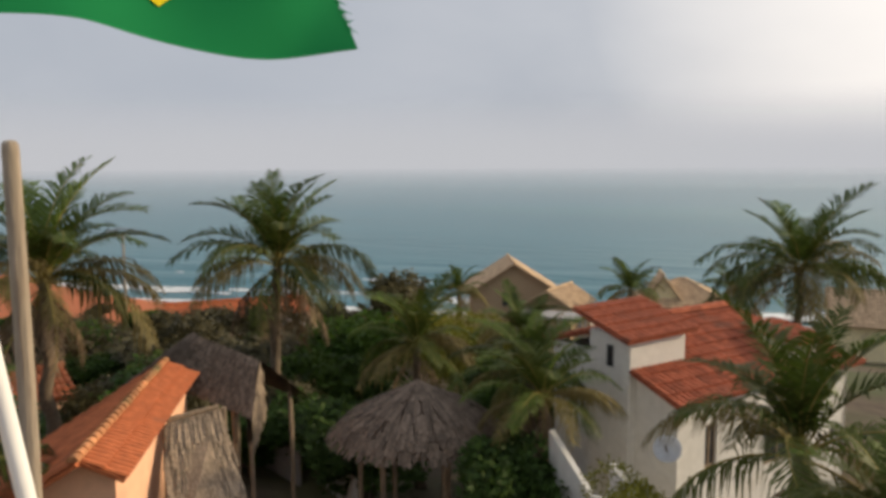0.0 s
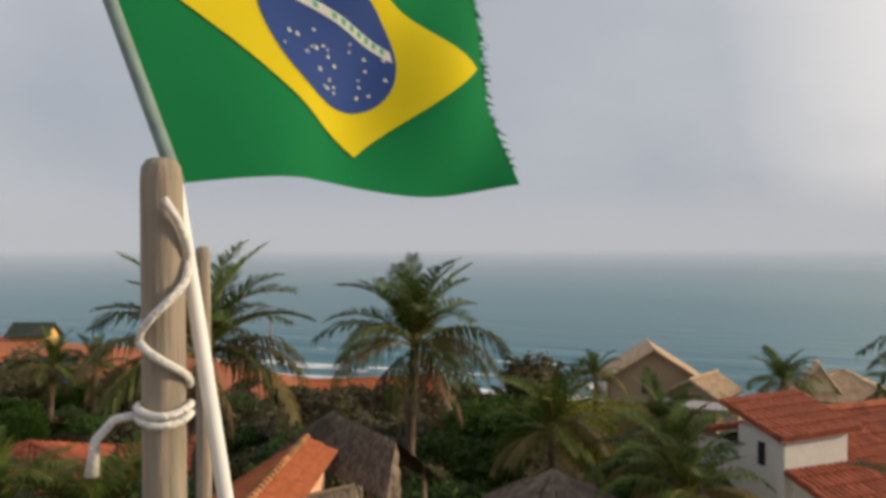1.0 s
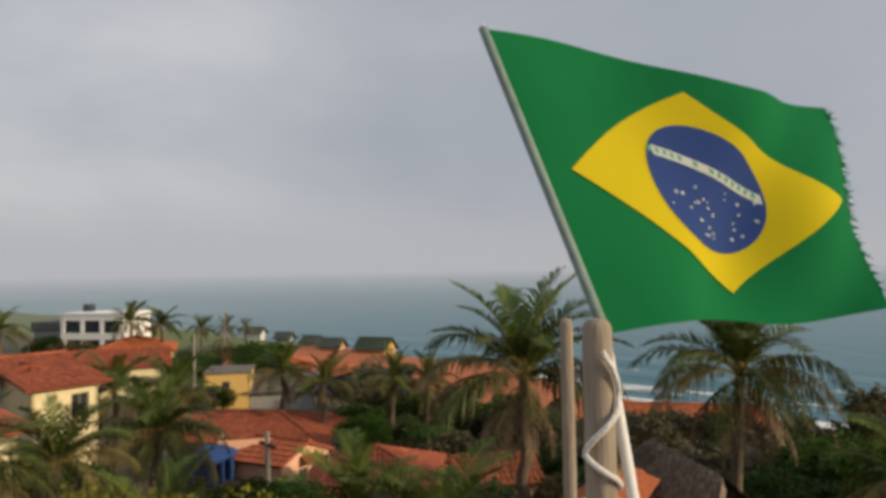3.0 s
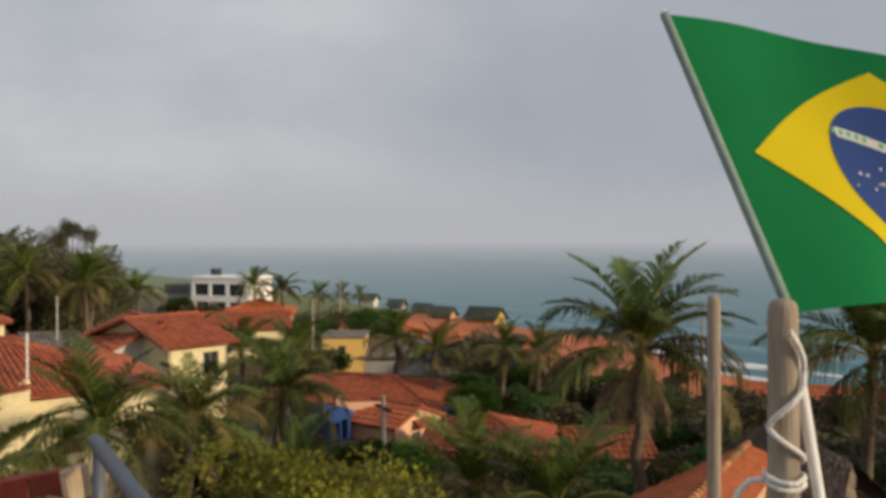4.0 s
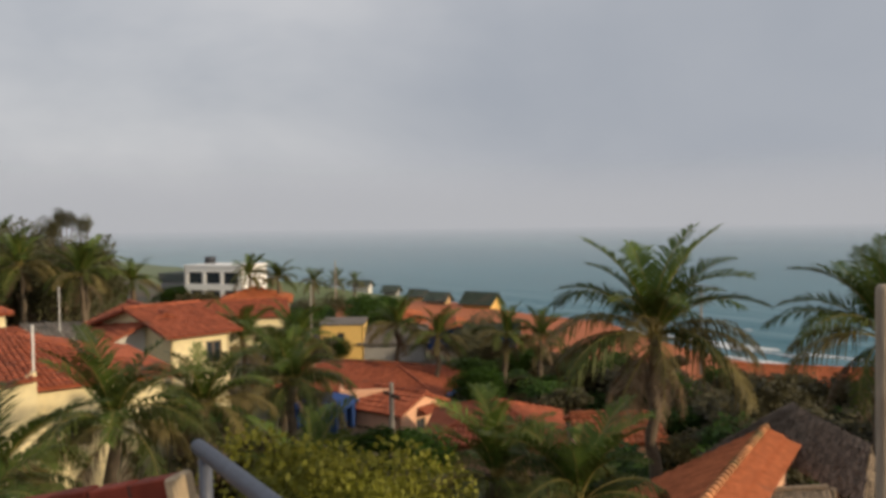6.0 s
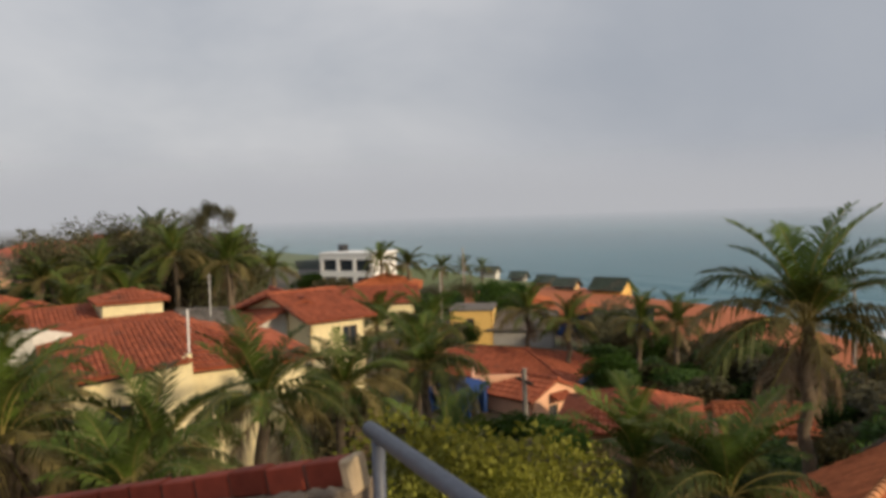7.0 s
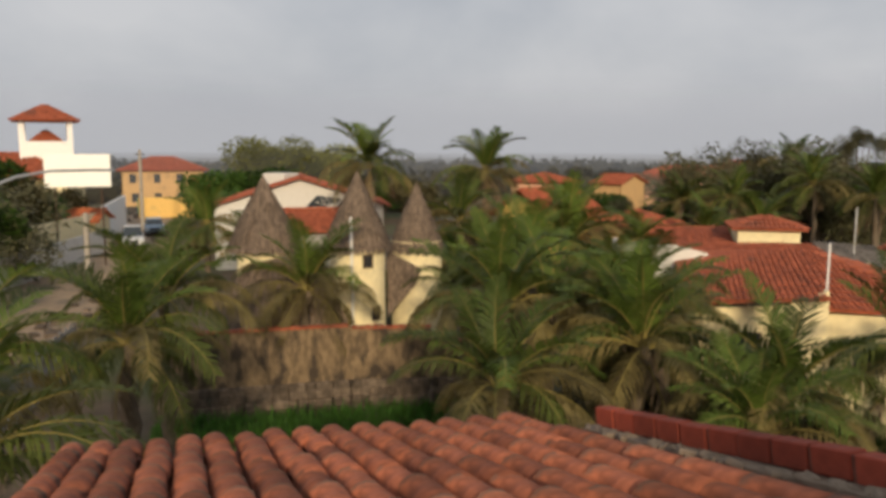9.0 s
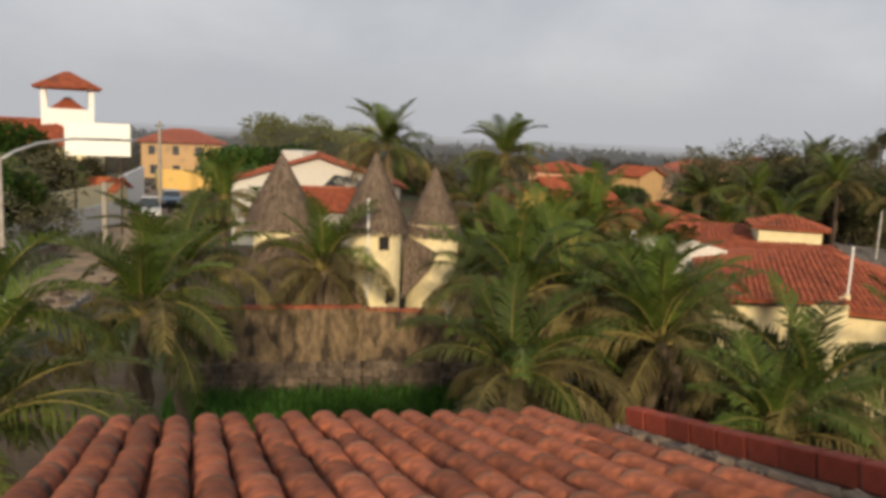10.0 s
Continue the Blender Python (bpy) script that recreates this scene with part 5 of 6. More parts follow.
tiled(bm, ((1.1, 5.3, 4.62), (3.3, 5.3, 4.5), (3.3, 8.0, 4.95), (1.1, 8.0, 5.0)), 0.17)
part("wing_roof", bm, TILE_GREY, vi, "weathered brown lean-to roof")
for x_ in (2.75, 3.15):
    part("wing_post", boxes((x_ - 0.06, x_ + 0.06, 5.5, 5.62, 2.0, 4.5)), WOOD, vi)
mast = thing("antenna_mast", pose(-25.5, 0.5, 4.3), "thin white antenna mast on the villa roof", "antenna")
part("mast", tube(bmesh.new(), [(0, 0, -0.3), (0, 0, 1.55)], 0.035, 6), PVC, mast)
mast2 = thing("antenna", pose(-32, 1.6, 5.2), "rooftop aerial with cross bars", "antenna")
part("mast", tube(bmesh.new(), [(0, 0, -0.4), (0, 0, 1.3)], 0.03, 5), METAL, mast2)
part("elements", tube(tube(bmesh.new(), [(-0.3, 0, 1.1), (0.3, 0, 1.1)], 0.02, 4), [(-0.25, 0, 0.8), (0.25, 0, 0.8)], 0.02, 4), METAL, mast2)

# ---- cone-roofed house and rear wall ----
def cone_tower(x, y, r, eave, apex, rr, label, seed=1):
    root = thing("cone_tower", pose(x, y, 0), label, "tower house", "cone towers")
    a0 = math.atan2(-0.9 - y, -0.74 - x)
    bm = bmesh.new()
    n = 28
    for k in range(n):
        a, b = a0 + 2 * math.pi * k / n, a0 + 2 * math.pi * (k + 1) / n
        for z0, z1 in [(-0.5, eave + 0.25)]:
            q = [(rad * math.cos(t), rad * math.sin(t)) for rad in (r, r - 0.18) for t in (a, b)]
            lo_v, hi_v = [bm.verts.new((*p, z0)) for p in q], [bm.verts.new((*p, z1)) for p in q]
            for f in ((lo_v[0], lo_v[1], hi_v[1], hi_v[0]), (lo_v[3], lo_v[2], hi_v[2], hi_v[3]), (hi_v[0], hi_v[1], hi_v[3], hi_v[2]), (lo_v[1], lo_v[0], lo_v[2], lo_v[3]), (lo_v[0], lo_v[2], hi_v[2], hi_v[0]), (lo_v[1], lo_v[3], hi_v[3], hi_v[1])):
                bm.faces.new(f)
    bmesh.ops.remove_doubles(bm, verts=bm.verts, dist=1e-3)
    part("wall", bm, CREAM, root)
    part("inner_floor", tube(bmesh.new(), [(0, 0, 0), (0, 0, eave)], r - 0.5, 16), DARK_WOOD, root)
    part("roof", cone_thatch(bmesh.new(), eave - 0.12, apex, rr, 13, 170, seed), THATCH, root)
    return root


cone_tower(-27.1, -20.7, 1.15, 4.55, 7.42, 1.5, "cream round tower with tall thatched cone roof", seed=31)
tower = cone_tower(-26.7, -15.95, 1.08, 4.9, 7.68, 1.28, "cream round tower with thatched cone roof and small windows", seed=32)
for a, z in ((0.72, 4.3), (1.05, 2.25)):
    turn = Matrix.Rotation(math.atan2(-0.9 + 15.95, -0.74 + 26.7) + a - 0.35, 4, "Z")
    fr = part("window", boxes((1.0, 1.12, -0.2, -0.15, -0.26, 0.26), (1.0, 1.12, 0.15, 0.2, -0.26, 0.26), (1.0, 1.12, -0.15, 0.15, 0.21, 0.26), (1.0, 1.12, -0.15, 0.15, -0.26, -0.21)), DARK_WOOD, tower)
    fr.matrix_basis = Matrix.Translation((0, 0, z)) @ turn
    part("pane", boxes((1.0, 1.095, -0.15, 0.15, -0.21, 0.21)), DARK, fr)
cone_tower(-29.5, -14.75, 1.05, 4.55, 7.15, 1.12, "cream round tower with thatched cone roof, dark recess sheet beside it", seed=33)
lw = thing("thatch_roof", pose(0, 0, 0), "dark drooping thatch roof below the round towers", "thatch")
part("thatch", thatch_slope(bmesh.new(), (-21.46, -18.63, 2.36), (-24.35, -14.99, 2.13), (-25.03, -16.73, 4.80), (-23.24, -18.68, 4.30), 8, 120, seed=12), THATCH, lw)
for p in ((-21.46, -18.63, 2.36), (-24.35, -14.99, 2.13)):
    part("post", tube(bmesh.new(), [(p[0] - 0.4, p[1] - 0.2, -0.3), (p[0] - 0.4, p[1] - 0.2, p[2] + 0.1)], 0.07, 7), WOOD, lw)
# added dark thatch sheet, shaped to the shaded recess beside the tower
lt = thing("dark_recess_sheet", pose(0, 0, 0), "dark thatch sheet standing in for the shaded recess between two towers", "thatch")
part("thatch", thatch_slope(bmesh.new(), (-27.75, -15.15, 2.2), (-28.25, -14.15, 3.2), (-28.4, -13.98, 3.75), (-27.85, -15.2, 4.45), 6, 90, seed=9), THATCH, lt)
ch = thing("cone_house_body", pose(-30.6, -20.6, 0, 0, 0, 31), "cream house body with dark thatch between the round towers", "house")
part("wall", boxes((-2.5, 4.0, -1.0, 3, -0.5, 3.0)), CREAM, ch)
part("thatch", thatch_slope(bmesh.new(), (-3, -1.6, 2.6), (4.3, -1.6, 2.6), (4, 1.5, 4.6), (-2.6, 1.5, 4.6), 8, 110, seed=8), THATCH, ch)
part("vent_pipe", tube(bmesh.new(), [(4.5, 2.0, 2.5), (4.5, 2.0, 5.2)], 0.05, 6), PVC, ch, "thin white pipe")

vp = thing("vent_pipe", pose(-25.55, -15.5, 0), "thin white pipe standing before the thatched tower", "pipe")
part("pipe", tube(bmesh.new(), [(0, 0, 0), (0.02, 0, 3), (0.08, 0.0, 6.0)], 0.05, 6), PVC, vp)

bw = thing("rear_wall", pose(0, 0, 0), "tall weathered brown masonry wall with tile coping", "wall", kind="structure")
BW = [Vector((-18.4, -18.5, 0)), Vector((-22.3, -13.6, 0)), Vector((-23.6, -11.3, 0)), Vector((-24.6, -9.6, 0))]
for k, (a, b) in enumerate(zip(BW, BW[1:])):
    hgt = (2.7, 2.62, 2.1)[k]
    part("panel", wall_panel(bmesh.new(), a.xy, b.xy, 0.9, hgt, 0.2), BROWN_WALL, bw)
    bm = bmesh.new()
    rng = random.Random(40 + k)
    dl = (b - a).normalized()
    nn = Vector((-dl.y, dl.x, 0))
    for j in range(int((b - a).length / 0.28)):
        for zz in (-0.1, 0.2, 0.5, 0.75):
            s = rng.uniform(0.13, 0.2)
            box(bm, -s, s, -0.06, 0.3, -0.16, 0.16, Matrix.Translation(a + dl * (0.14 + 0.28 * j + rng.uniform(-0.05, 0.05)) + nn * rng.uniform(-0.05, 0.02) + Vector((0, 0, zz))) @ Matrix.Rotation(math.atan2(dl.y, dl.x), 4, "Z"), bevel=0.05)
    tagged(part("footing_stones", bm, STONE, bw), kind="stuff")
    bm = bmesh.new()
    for j in range(int((b - a).length / 0.22)):
        box(bm, 0, 0.2, -0.04, 0.24, hgt - 0.003, hgt + 0.06 + rng.uniform(0, 0.03), Matrix.Translation(a + dl * 0.22 * j) @ Matrix.Rotation(math.atan2(dl.y, dl.x), 4, "Z"))
    part("coping", bm, TILE, bw)

# ---- inland houses, street ----
gh = house("white_gable_house", pose(-43.6, -37.6, 0, 0, 0, 124), "white house with red tile gable roof and fan window", 12.0, 7.5, 4.6, "gable", 1.9, 0.5, WHITE, TILE, "y")
fan_w = part("window", boxes((6.4, 10.0, -0.03, 0.0, 4.3, 4.42), bevel=0.005), WHITE, gh)
bm = bmesh.new()
bm.faces.new([bm.verts.new(p) for p in ((6.4, -0.012, 4.42), (10.0, -0.012, 4.42), (8.8, -0.012, 5.05), (7.2, -0.012, 5.25))])
part("pane", bm, GLASS, fan_w)
for k in range(7):
    a = radians(20 + 22 * k)
    part("ray", tube(bmesh.new(), [(8.2, -0.03, 4.42), (8.2 + 0.95 * math.cos(a) * 1.3, -0.03, 4.42 + 0.8 * math.sin(a))], 0.035, 4), WHITE, fan_w)
chm = thing("water_tower", pose(-50.8, -37.0, 0), "white water tank block above the roofs", "water tank")
part("block", boxes((-1.0, 1.0, -1.0, 1.0, 0, 6.7), bevel=0.03), WHITE, chm)
house("red_gable_house", pose(-41.3, -30.2, 0, 0, 0, 124), "low building with dark red tile roof", 4.5, 5, 3.4, "gable", 1.1, 0.4, GREY_WALL, TILE, "x")
house("yellow_villa", pose(-49.8, -12.3, 0, 0, 0, 75), "yellow house with brown tile hip roof and porch", 4.0, 5.0, 3.75, "hip", 0.8, 0.7, YELLOW, TILE, "x", {"s": [(0.6, 1.3, 1.9, 2.9), (2.4, 3.2, 1.9, 2.9)]})
house("yellow_villa", pose(-52.5, -19.5, 0, 0, 0, 65), "yellow house with orange tile roof among palms", 5.0, 5.0, 4.3, "gable", 1.5, 0.6, YELLOW, TILE, "y", {"s": [(1.6, 3.0, 2.6, 3.6)]})
house("orange_house", pose(-97, -34, 0.4, 0, 0, 70), "distant peach house with tile roof", 6.0, 6.0, 4.2, "hip", 1.0, 0.5, PEACH, TILE, pitch=0.4)
house("orange_house", pose(-101, -24, 0.4, 0, 0, 70), "distant ochre house with tile roof", 4.0, 6.0, 4.0, "gable", 1.0, 0.5, OCHRE, TILE, pitch=0.4)
house("orange_house", pose(-118, -22, 0.6, 0, 0, 75), "distant house with long red roof", 14.0, 7.0, 4.1, "hip", 1.6, 0.5, PEACH, TILE, pitch=0.4)
house("orange_house", pose(-140, -14, 0.8, 0, 0, 80), "distant white house with red roof", 12.0, 7.0, 4.5, "hip", 1.6, 0.5, WHITE, TILE, pitch=0.4)
house("ochre_house", pose(-80.5, -85.5, 0.2, 0, 0, 134), "two-storey ochre house with red tile hip roof", 11.0, 8.0, 5.6, "hip", 1.6, 0.6, OCHRE, TILE, "x", {"s": [(1.0, 1.9, 3.6, 4.9), (4.2, 5.1, 3.6, 4.9), (7.2, 8.1, 3.6, 4.9), (1.2, 2.2, 0.9, 2.2), (4.2, 5.2, 0.9, 2.2), (7.2, 8.2, 0.9, 2.2)]}, pitch=0.35)
house("low_house", pose(-80.0, -72.5, 0.2, 0, 0, 134), "low ochre house with red roof by the street", 5.0, 4.0, 3.4, "gable", 0.9, 0.4, YELLOW, TILE, "x", pitch=0.35)
house("low_house", pose(-40.5, -66.5, 0.3, 0, 0, 130), "cream house with red roofs beside the tower", 12.0, 8.0, 6.0, "hip", 1.8, 0.6, CREAM, TILE, pitch=0.4)

tw = thing("lookout_tower", pose(-50.7, -62.8, 0, 0, 0, 141), "white lookout tower with open top under red tile pyramid roof", "tower")
part("shaft", boxes((-2.15, 2.15, -2.15, 2.15, -0.5, 9.2), bevel=0.03), BRIGHT, tw)
for sx_ in (-1, 1):
    for sy_ in (-1, 1):
        part("pillar", boxes((sx_ * 2.15 - (0.45 if sx_ > 0 else 0), sx_ * 2.15 + (0.45 if sx_ < 0 else 0), sy_ * 2.15 - (0.45 if sy_ > 0 else 0), sy_ * 2.15 + (0.45 if sy_ < 0 else 0), 9.2, 11.2)), BRIGHT, tw)
bm = bmesh.new()
ap = (0, 0, 12.6)
e4 = [(-2.8, -2.8, 11.05), (2.8, -2.8, 11.05), (2.8, 2.8, 11.05), (-2.8, 2.8, 11.05)]
for k in range(4):
    tiled(bm, (e4[k], e4[(k + 1) % 4], ap), 0.3)
part("roof", bm, TILE, tw)
bm = bmesh.new()
e4 = [(-1.3, -1.0, 9.25), (1.3, -1.0, 9.25), (1.3, 1.3, 9.25), (-1.3, 1.3, 9.25)]
for k in range(4):
    tiled(bm, (e4[k], e4[(k + 1) % 4], (0, 0.2, 10.3)), 0.3)
part("stair_roof", bm, TILE, tw)

bb = thing("billboard", pose(-39.9, -46.4, 0, 0, 0, 139.5), "blank white billboard on steel posts", "billboard")
part("panel", boxes((-2.13, 2.13, 0, 0.12, 5.85, 8.15), bevel=0.02), BOARD, bb)
for x in (-1.5, 1.5):
    part("post", tube(bmesh.new(), [(x, 0.25, -0.2), (x, 0.25, 8.0)], 0.065, 8), DARK_WOOD, bb)
lamp = thing("street_lamp", pose(-15.1, -21.35, 0), "street lamp with a long curved grey arm", "street lamp")
part("pole", tube(bmesh.new(), [(0, 0, -0.2), (0, 0, 7.3)], [0.09, 0.07], 10), CONCRETE, lamp, smooth=True)
part("arm", tube(bmesh.new(), [(0, 0.0, 7.2), (-0.45, 0.06, 7.45), (-1.1, 0.16, 7.68), (-2.1, 0.35, 7.84), (-3.5, 0.9, 7.85)], [0.05, 0.05, 0.045, 0.042, 0.04], 8), METAL, lamp, smooth=True)
part("lamp_head", boxes((-3.95, -3.4, 0.82, 1.02, 7.80, 7.88), bevel=0.02), METAL, lamp)

for p0, p1, hh, mt in (((-26.0, -40.2), (-45.9, -50.9), 2.1, WHITE), ((-47.9, -53.4), (-61.0, -64.6), 3.7, BRIGHT)):
    w = thing("street_wall", pose(0, 0, 0), "long white street wall", "wall", "street walls")
    part("panel", wall_panel(bmesh.new(), p1, p0, -0.4, hh, 0.2), mt, w)
w = thing("street_wall", pose(0, 0, 0), "cream boundary wall with garage roof", "wall", "street walls")
part("panel", wall_panel(bmesh.new(), (-47.0, -52.3), (-30.0, -43.2), -0.4, 3.4, 0.2), CREAM, w)
w = thing("street_wall", pose(0, 0, 0), "bright yellow street wall with green patch", "wall", "street walls")
part("panel", wall_panel(bmesh.new(), (-73.5, -63.0), (-68.6, -70.3), -0.4, 2.9, 0.2), YELLOW, w)
part("green_patch", wall_panel(bmesh.new(), (-69.3, -69.1), (-68.45, -70.35), 1.0, 2.8, 0.05), GREEN_PAINT, w)
house("garage", pose(-42.5, -54.5, 0, 0, 0, 122), "garage with orange tile roof behind the wall", 4.5, 4, 2.9, "gable", 0.7, 0.4, CREAM, TILE_ORANGE, "x", pitch=0.35)
ROAD = material("dirt_road", (0.29, 0.215, 0.145), vary=0.2, grain=1.5, stain=(0.17, 0.135, 0.10), stain_scale=0.35, bump=0.5)
rv = []
cl = [(-8.5, -26.0), (-15.5, -28.5), (-26.0, -36.0), (-42.0, -47.5), (-56.0, -58.5), (-75.0, -72.0), (-120.0, -105.0)]
for k, (x, y) in enumerate(cl):
    a, b = cl[max(0, k - 1)], cl[min(len(cl) - 1, k + 1)]
    d = (Vector(b) - Vector(a)).normalized()
    for s in (-4.2, 4.2):
        px, py = x - d.y * s, y + d.x * s
        rv.append((px, py, ground_z(px, py) + 0.16))
sheet("road", rv, [(2 * k, 2 * k + 1, 2 * k + 3, 2 * k + 2) for k in range(len(cl) - 1)], ROAD, "unpaved sandy street with stones", "road")
for x0, y0, x1, y1 in ((-15.5, -21.6, -21.8, -25.8),):
    fn = thing("board_fence", pose(0, 0, 0), "grey-blue board fence along the street", "fence")
    a, b = Vector((x0, y0, 0)), Vector((x1, y1, 0))
    for k in range(34):
        p, q = a.lerp(b, k / 34), a.lerp(b, (k + 0.93) / 34)
        part("board", wall_panel(bmesh.new(), p.xy, q.xy, -0.1, 1.75 + 0.1 * math.sin(k * 2.3), 0.03), GREY_WALL, fn)
for x, y, h_ in ((-32.3, -37.1, 4.9), (-24.7, 11.8, 3.0), (-58.5, -59.5, 8.5), (-58.0, 21.0, 4.0), (-100, 40, 4)):
    up = thing("utility_pole", pose(x, y, ground_z(x, y)), "slim grey concrete utility pole", "utility pole", "utility poles")
    part("shaft", tube(bmesh.new(), [(0, 0, -0.3), (0, 0, h_ - ground_z(x, y))], [0.13, 0.08] if y > 0 else [0.2, 0.14], 8), CONCRETE, up)
    if h_ > 8 or h_ == 3.0:
        part("crossarm", boxes((-0.6, 0.6, -0.05, 0.05, h_ - ground_z(x, y) - 0.5, h_ - ground_z(x, y) - 0.4)), DARK_WOOD, up)
sl = thing("street_lamp", pose(-40.0, 45.0, ground_z(-40, 45)), "tall seafront street lamp with two arms", "street lamp")
part("pole", tube(bmesh.new(), [(0, 0, 0), (0, 0, 6.5)], [0.11, 0.07], 8), CONCRETE, sl)
part("arms", tube(bmesh.new(), [(-1.2, -0.5, 6.5), (0, 0, 6.75), (1.2, 0.5, 6.5)], 0.06, 6), METAL, sl)


def car(x, y, turn, paint, label, h=1.75, length=4.6, pickup=False):
    root = thing("car", pose(x, y, ground_z(x, y) + 0.17, 0, 0, turn), label, "car", "parked cars")
    bm = bmesh.new()
    lower = [(0, 0.35), (0.05, 0.75), (0.25, 0.95), (1.2, 1.05), (length - 0.1, 1.0), (length, 0.7), (length, 0.35)]
    for y0, y1, prof in ((-0.88, 0.88, lower),):
        l_, r_ = [bm.verts.new((px, y0, pz)) for px, pz in prof], [bm.verts.new((px, y1, pz)) for px, pz in prof]
        bm.faces.new(l_), bm.faces.new(r_[::-1])
        for k in range(len(prof)):
            j = (k + 1) % len(prof)
            bm.faces.new((l_[k], r_[k], r_[j], l_[j]))
    bmesh.ops.bevel(bm, geom=bm.edges[:], offset=0.05, segments=2, affect="EDGES")
    body = part("body", bm, paint, root, smooth=False)
    end = 3.2 if pickup else length - 0.25
    bm = bmesh.new()
    cab = [((1.2, 0.82), 1.03), ((end, 0.82), 1.0), ((1.75, 0.66), h), ((end - 0.3, 0.66), h)]
    q = [bm.verts.new((px, s * w_, z)) for (px, w_), z in cab for s in (-1, 1)]
    for f in ((0, 1, 3, 2), (4, 6, 7, 5), (0, 4, 5, 1), (2, 3, 7, 6), (0, 2, 6, 4), (1, 5, 7, 3)):
        bm.faces.new([q[i] for i in f])
    part("windows", bm, GLASS, root)
    part("cab_roof", boxes((1.72, end - 0.28, -0.67, 0.67, h, h + 0.05), bevel=0.02), paint, root)
    for px in (0.85, length - 0.9):
        for s in (-1, 1):
            wh_ = part("wheel", tube(bmesh.new(), [(px, s * 0.70, 0.34), (px, s * 0.90, 0.34)], 0.34, 16), RUBBER, root)
            part("rim", tube(bmesh.new(), [(px, s * 0.905, 0.34), (px, s * 0.915, 0.34)], 0.2, 12), METAL, wh_)
    for s in (-1, 1):
        part("headlight", boxes((-0.02, 0.1, s * 0.68 - 0.14, s * 0.68 + 0.14, 0.66, 0.82), bevel=0.02), METAL, root)
    part("grille", boxes((-0.02, 0.06, -0.45, 0.45, 0.55, 0.8), bevel=0.01), DARK, root)
    part("bumper", boxes((-0.1, 0.15, -0.86, 0.86, 0.3, 0.5), bevel=0.03), RUBBER, root)
    return root


car(-47.6, -49.6, 226, CAR_PAINT, "white pickup parked on the dirt street", 1.8, 5.0, True)
car(-55.5, -55.0, 226, CAR_BLUE, "silver-blue car parked behind the pickup", 1.5, 4.2)

# stones and rubble along the street
rng = random.Random(77)
bm = bmesh.new()
for k in range(420):
    a, b = rng.choice(list(zip(cl[1:5], cl[2:6])))
    t = rng.random()
    d = (Vector(b) - Vector(a)).normalized()
    off = rng.choice((-1, 1)) * rng.uniform(2.4, 4.6)
    x, y = a[0] + (b[0] - a[0]) * t - d.y * off, a[1] + (b[1] - a[1]) * t + d.x * off
    s_ = rng.uniform(0.08, 0.28)
    box(bm, -s_, s_, -s_ * 0.8, s_ * 0.8, -s_ * 0.5, s_ * 0.6, Matrix.Translation((x, y, ground_z(x, y) + 0.2)) @ Matrix.Rotation(rng.uniform(0, 6), 4, "Z") @ Matrix.Rotation(rng.uniform(-0.4, 0.4), 4, "X"))
tagged(part("rubble", bm, STONE), "stones and rubble along the dirt street", "rubble", kind="stuff")

# pergola beside the gable house
pg = thing("pergola", pose(-10.6, 44.3, ground_z(-9, 45)), "pale metal pergola with blue-grey panels", "pergola")
for k in range(4):
    x = 1.25 * k
    part("post", boxes((x - 0.05, x + 0.05, -0.05, 0.05, -0.5, 2.3), (x - 0.05, x + 0.05, 1.75, 1.85, -0.5, 2.3)), METAL, pg)
    if k < 3:
        part("panel", boxes((x + 0.06, x + 1.19, -0.15, 1.95, 2.3, 2.35)), GREY_WALL, pg, "blue-grey sheet panel")
part("beam", boxes((-0.1, 3.85, -0.06, 0.06, 2.18, 2.29)), METAL, pg)

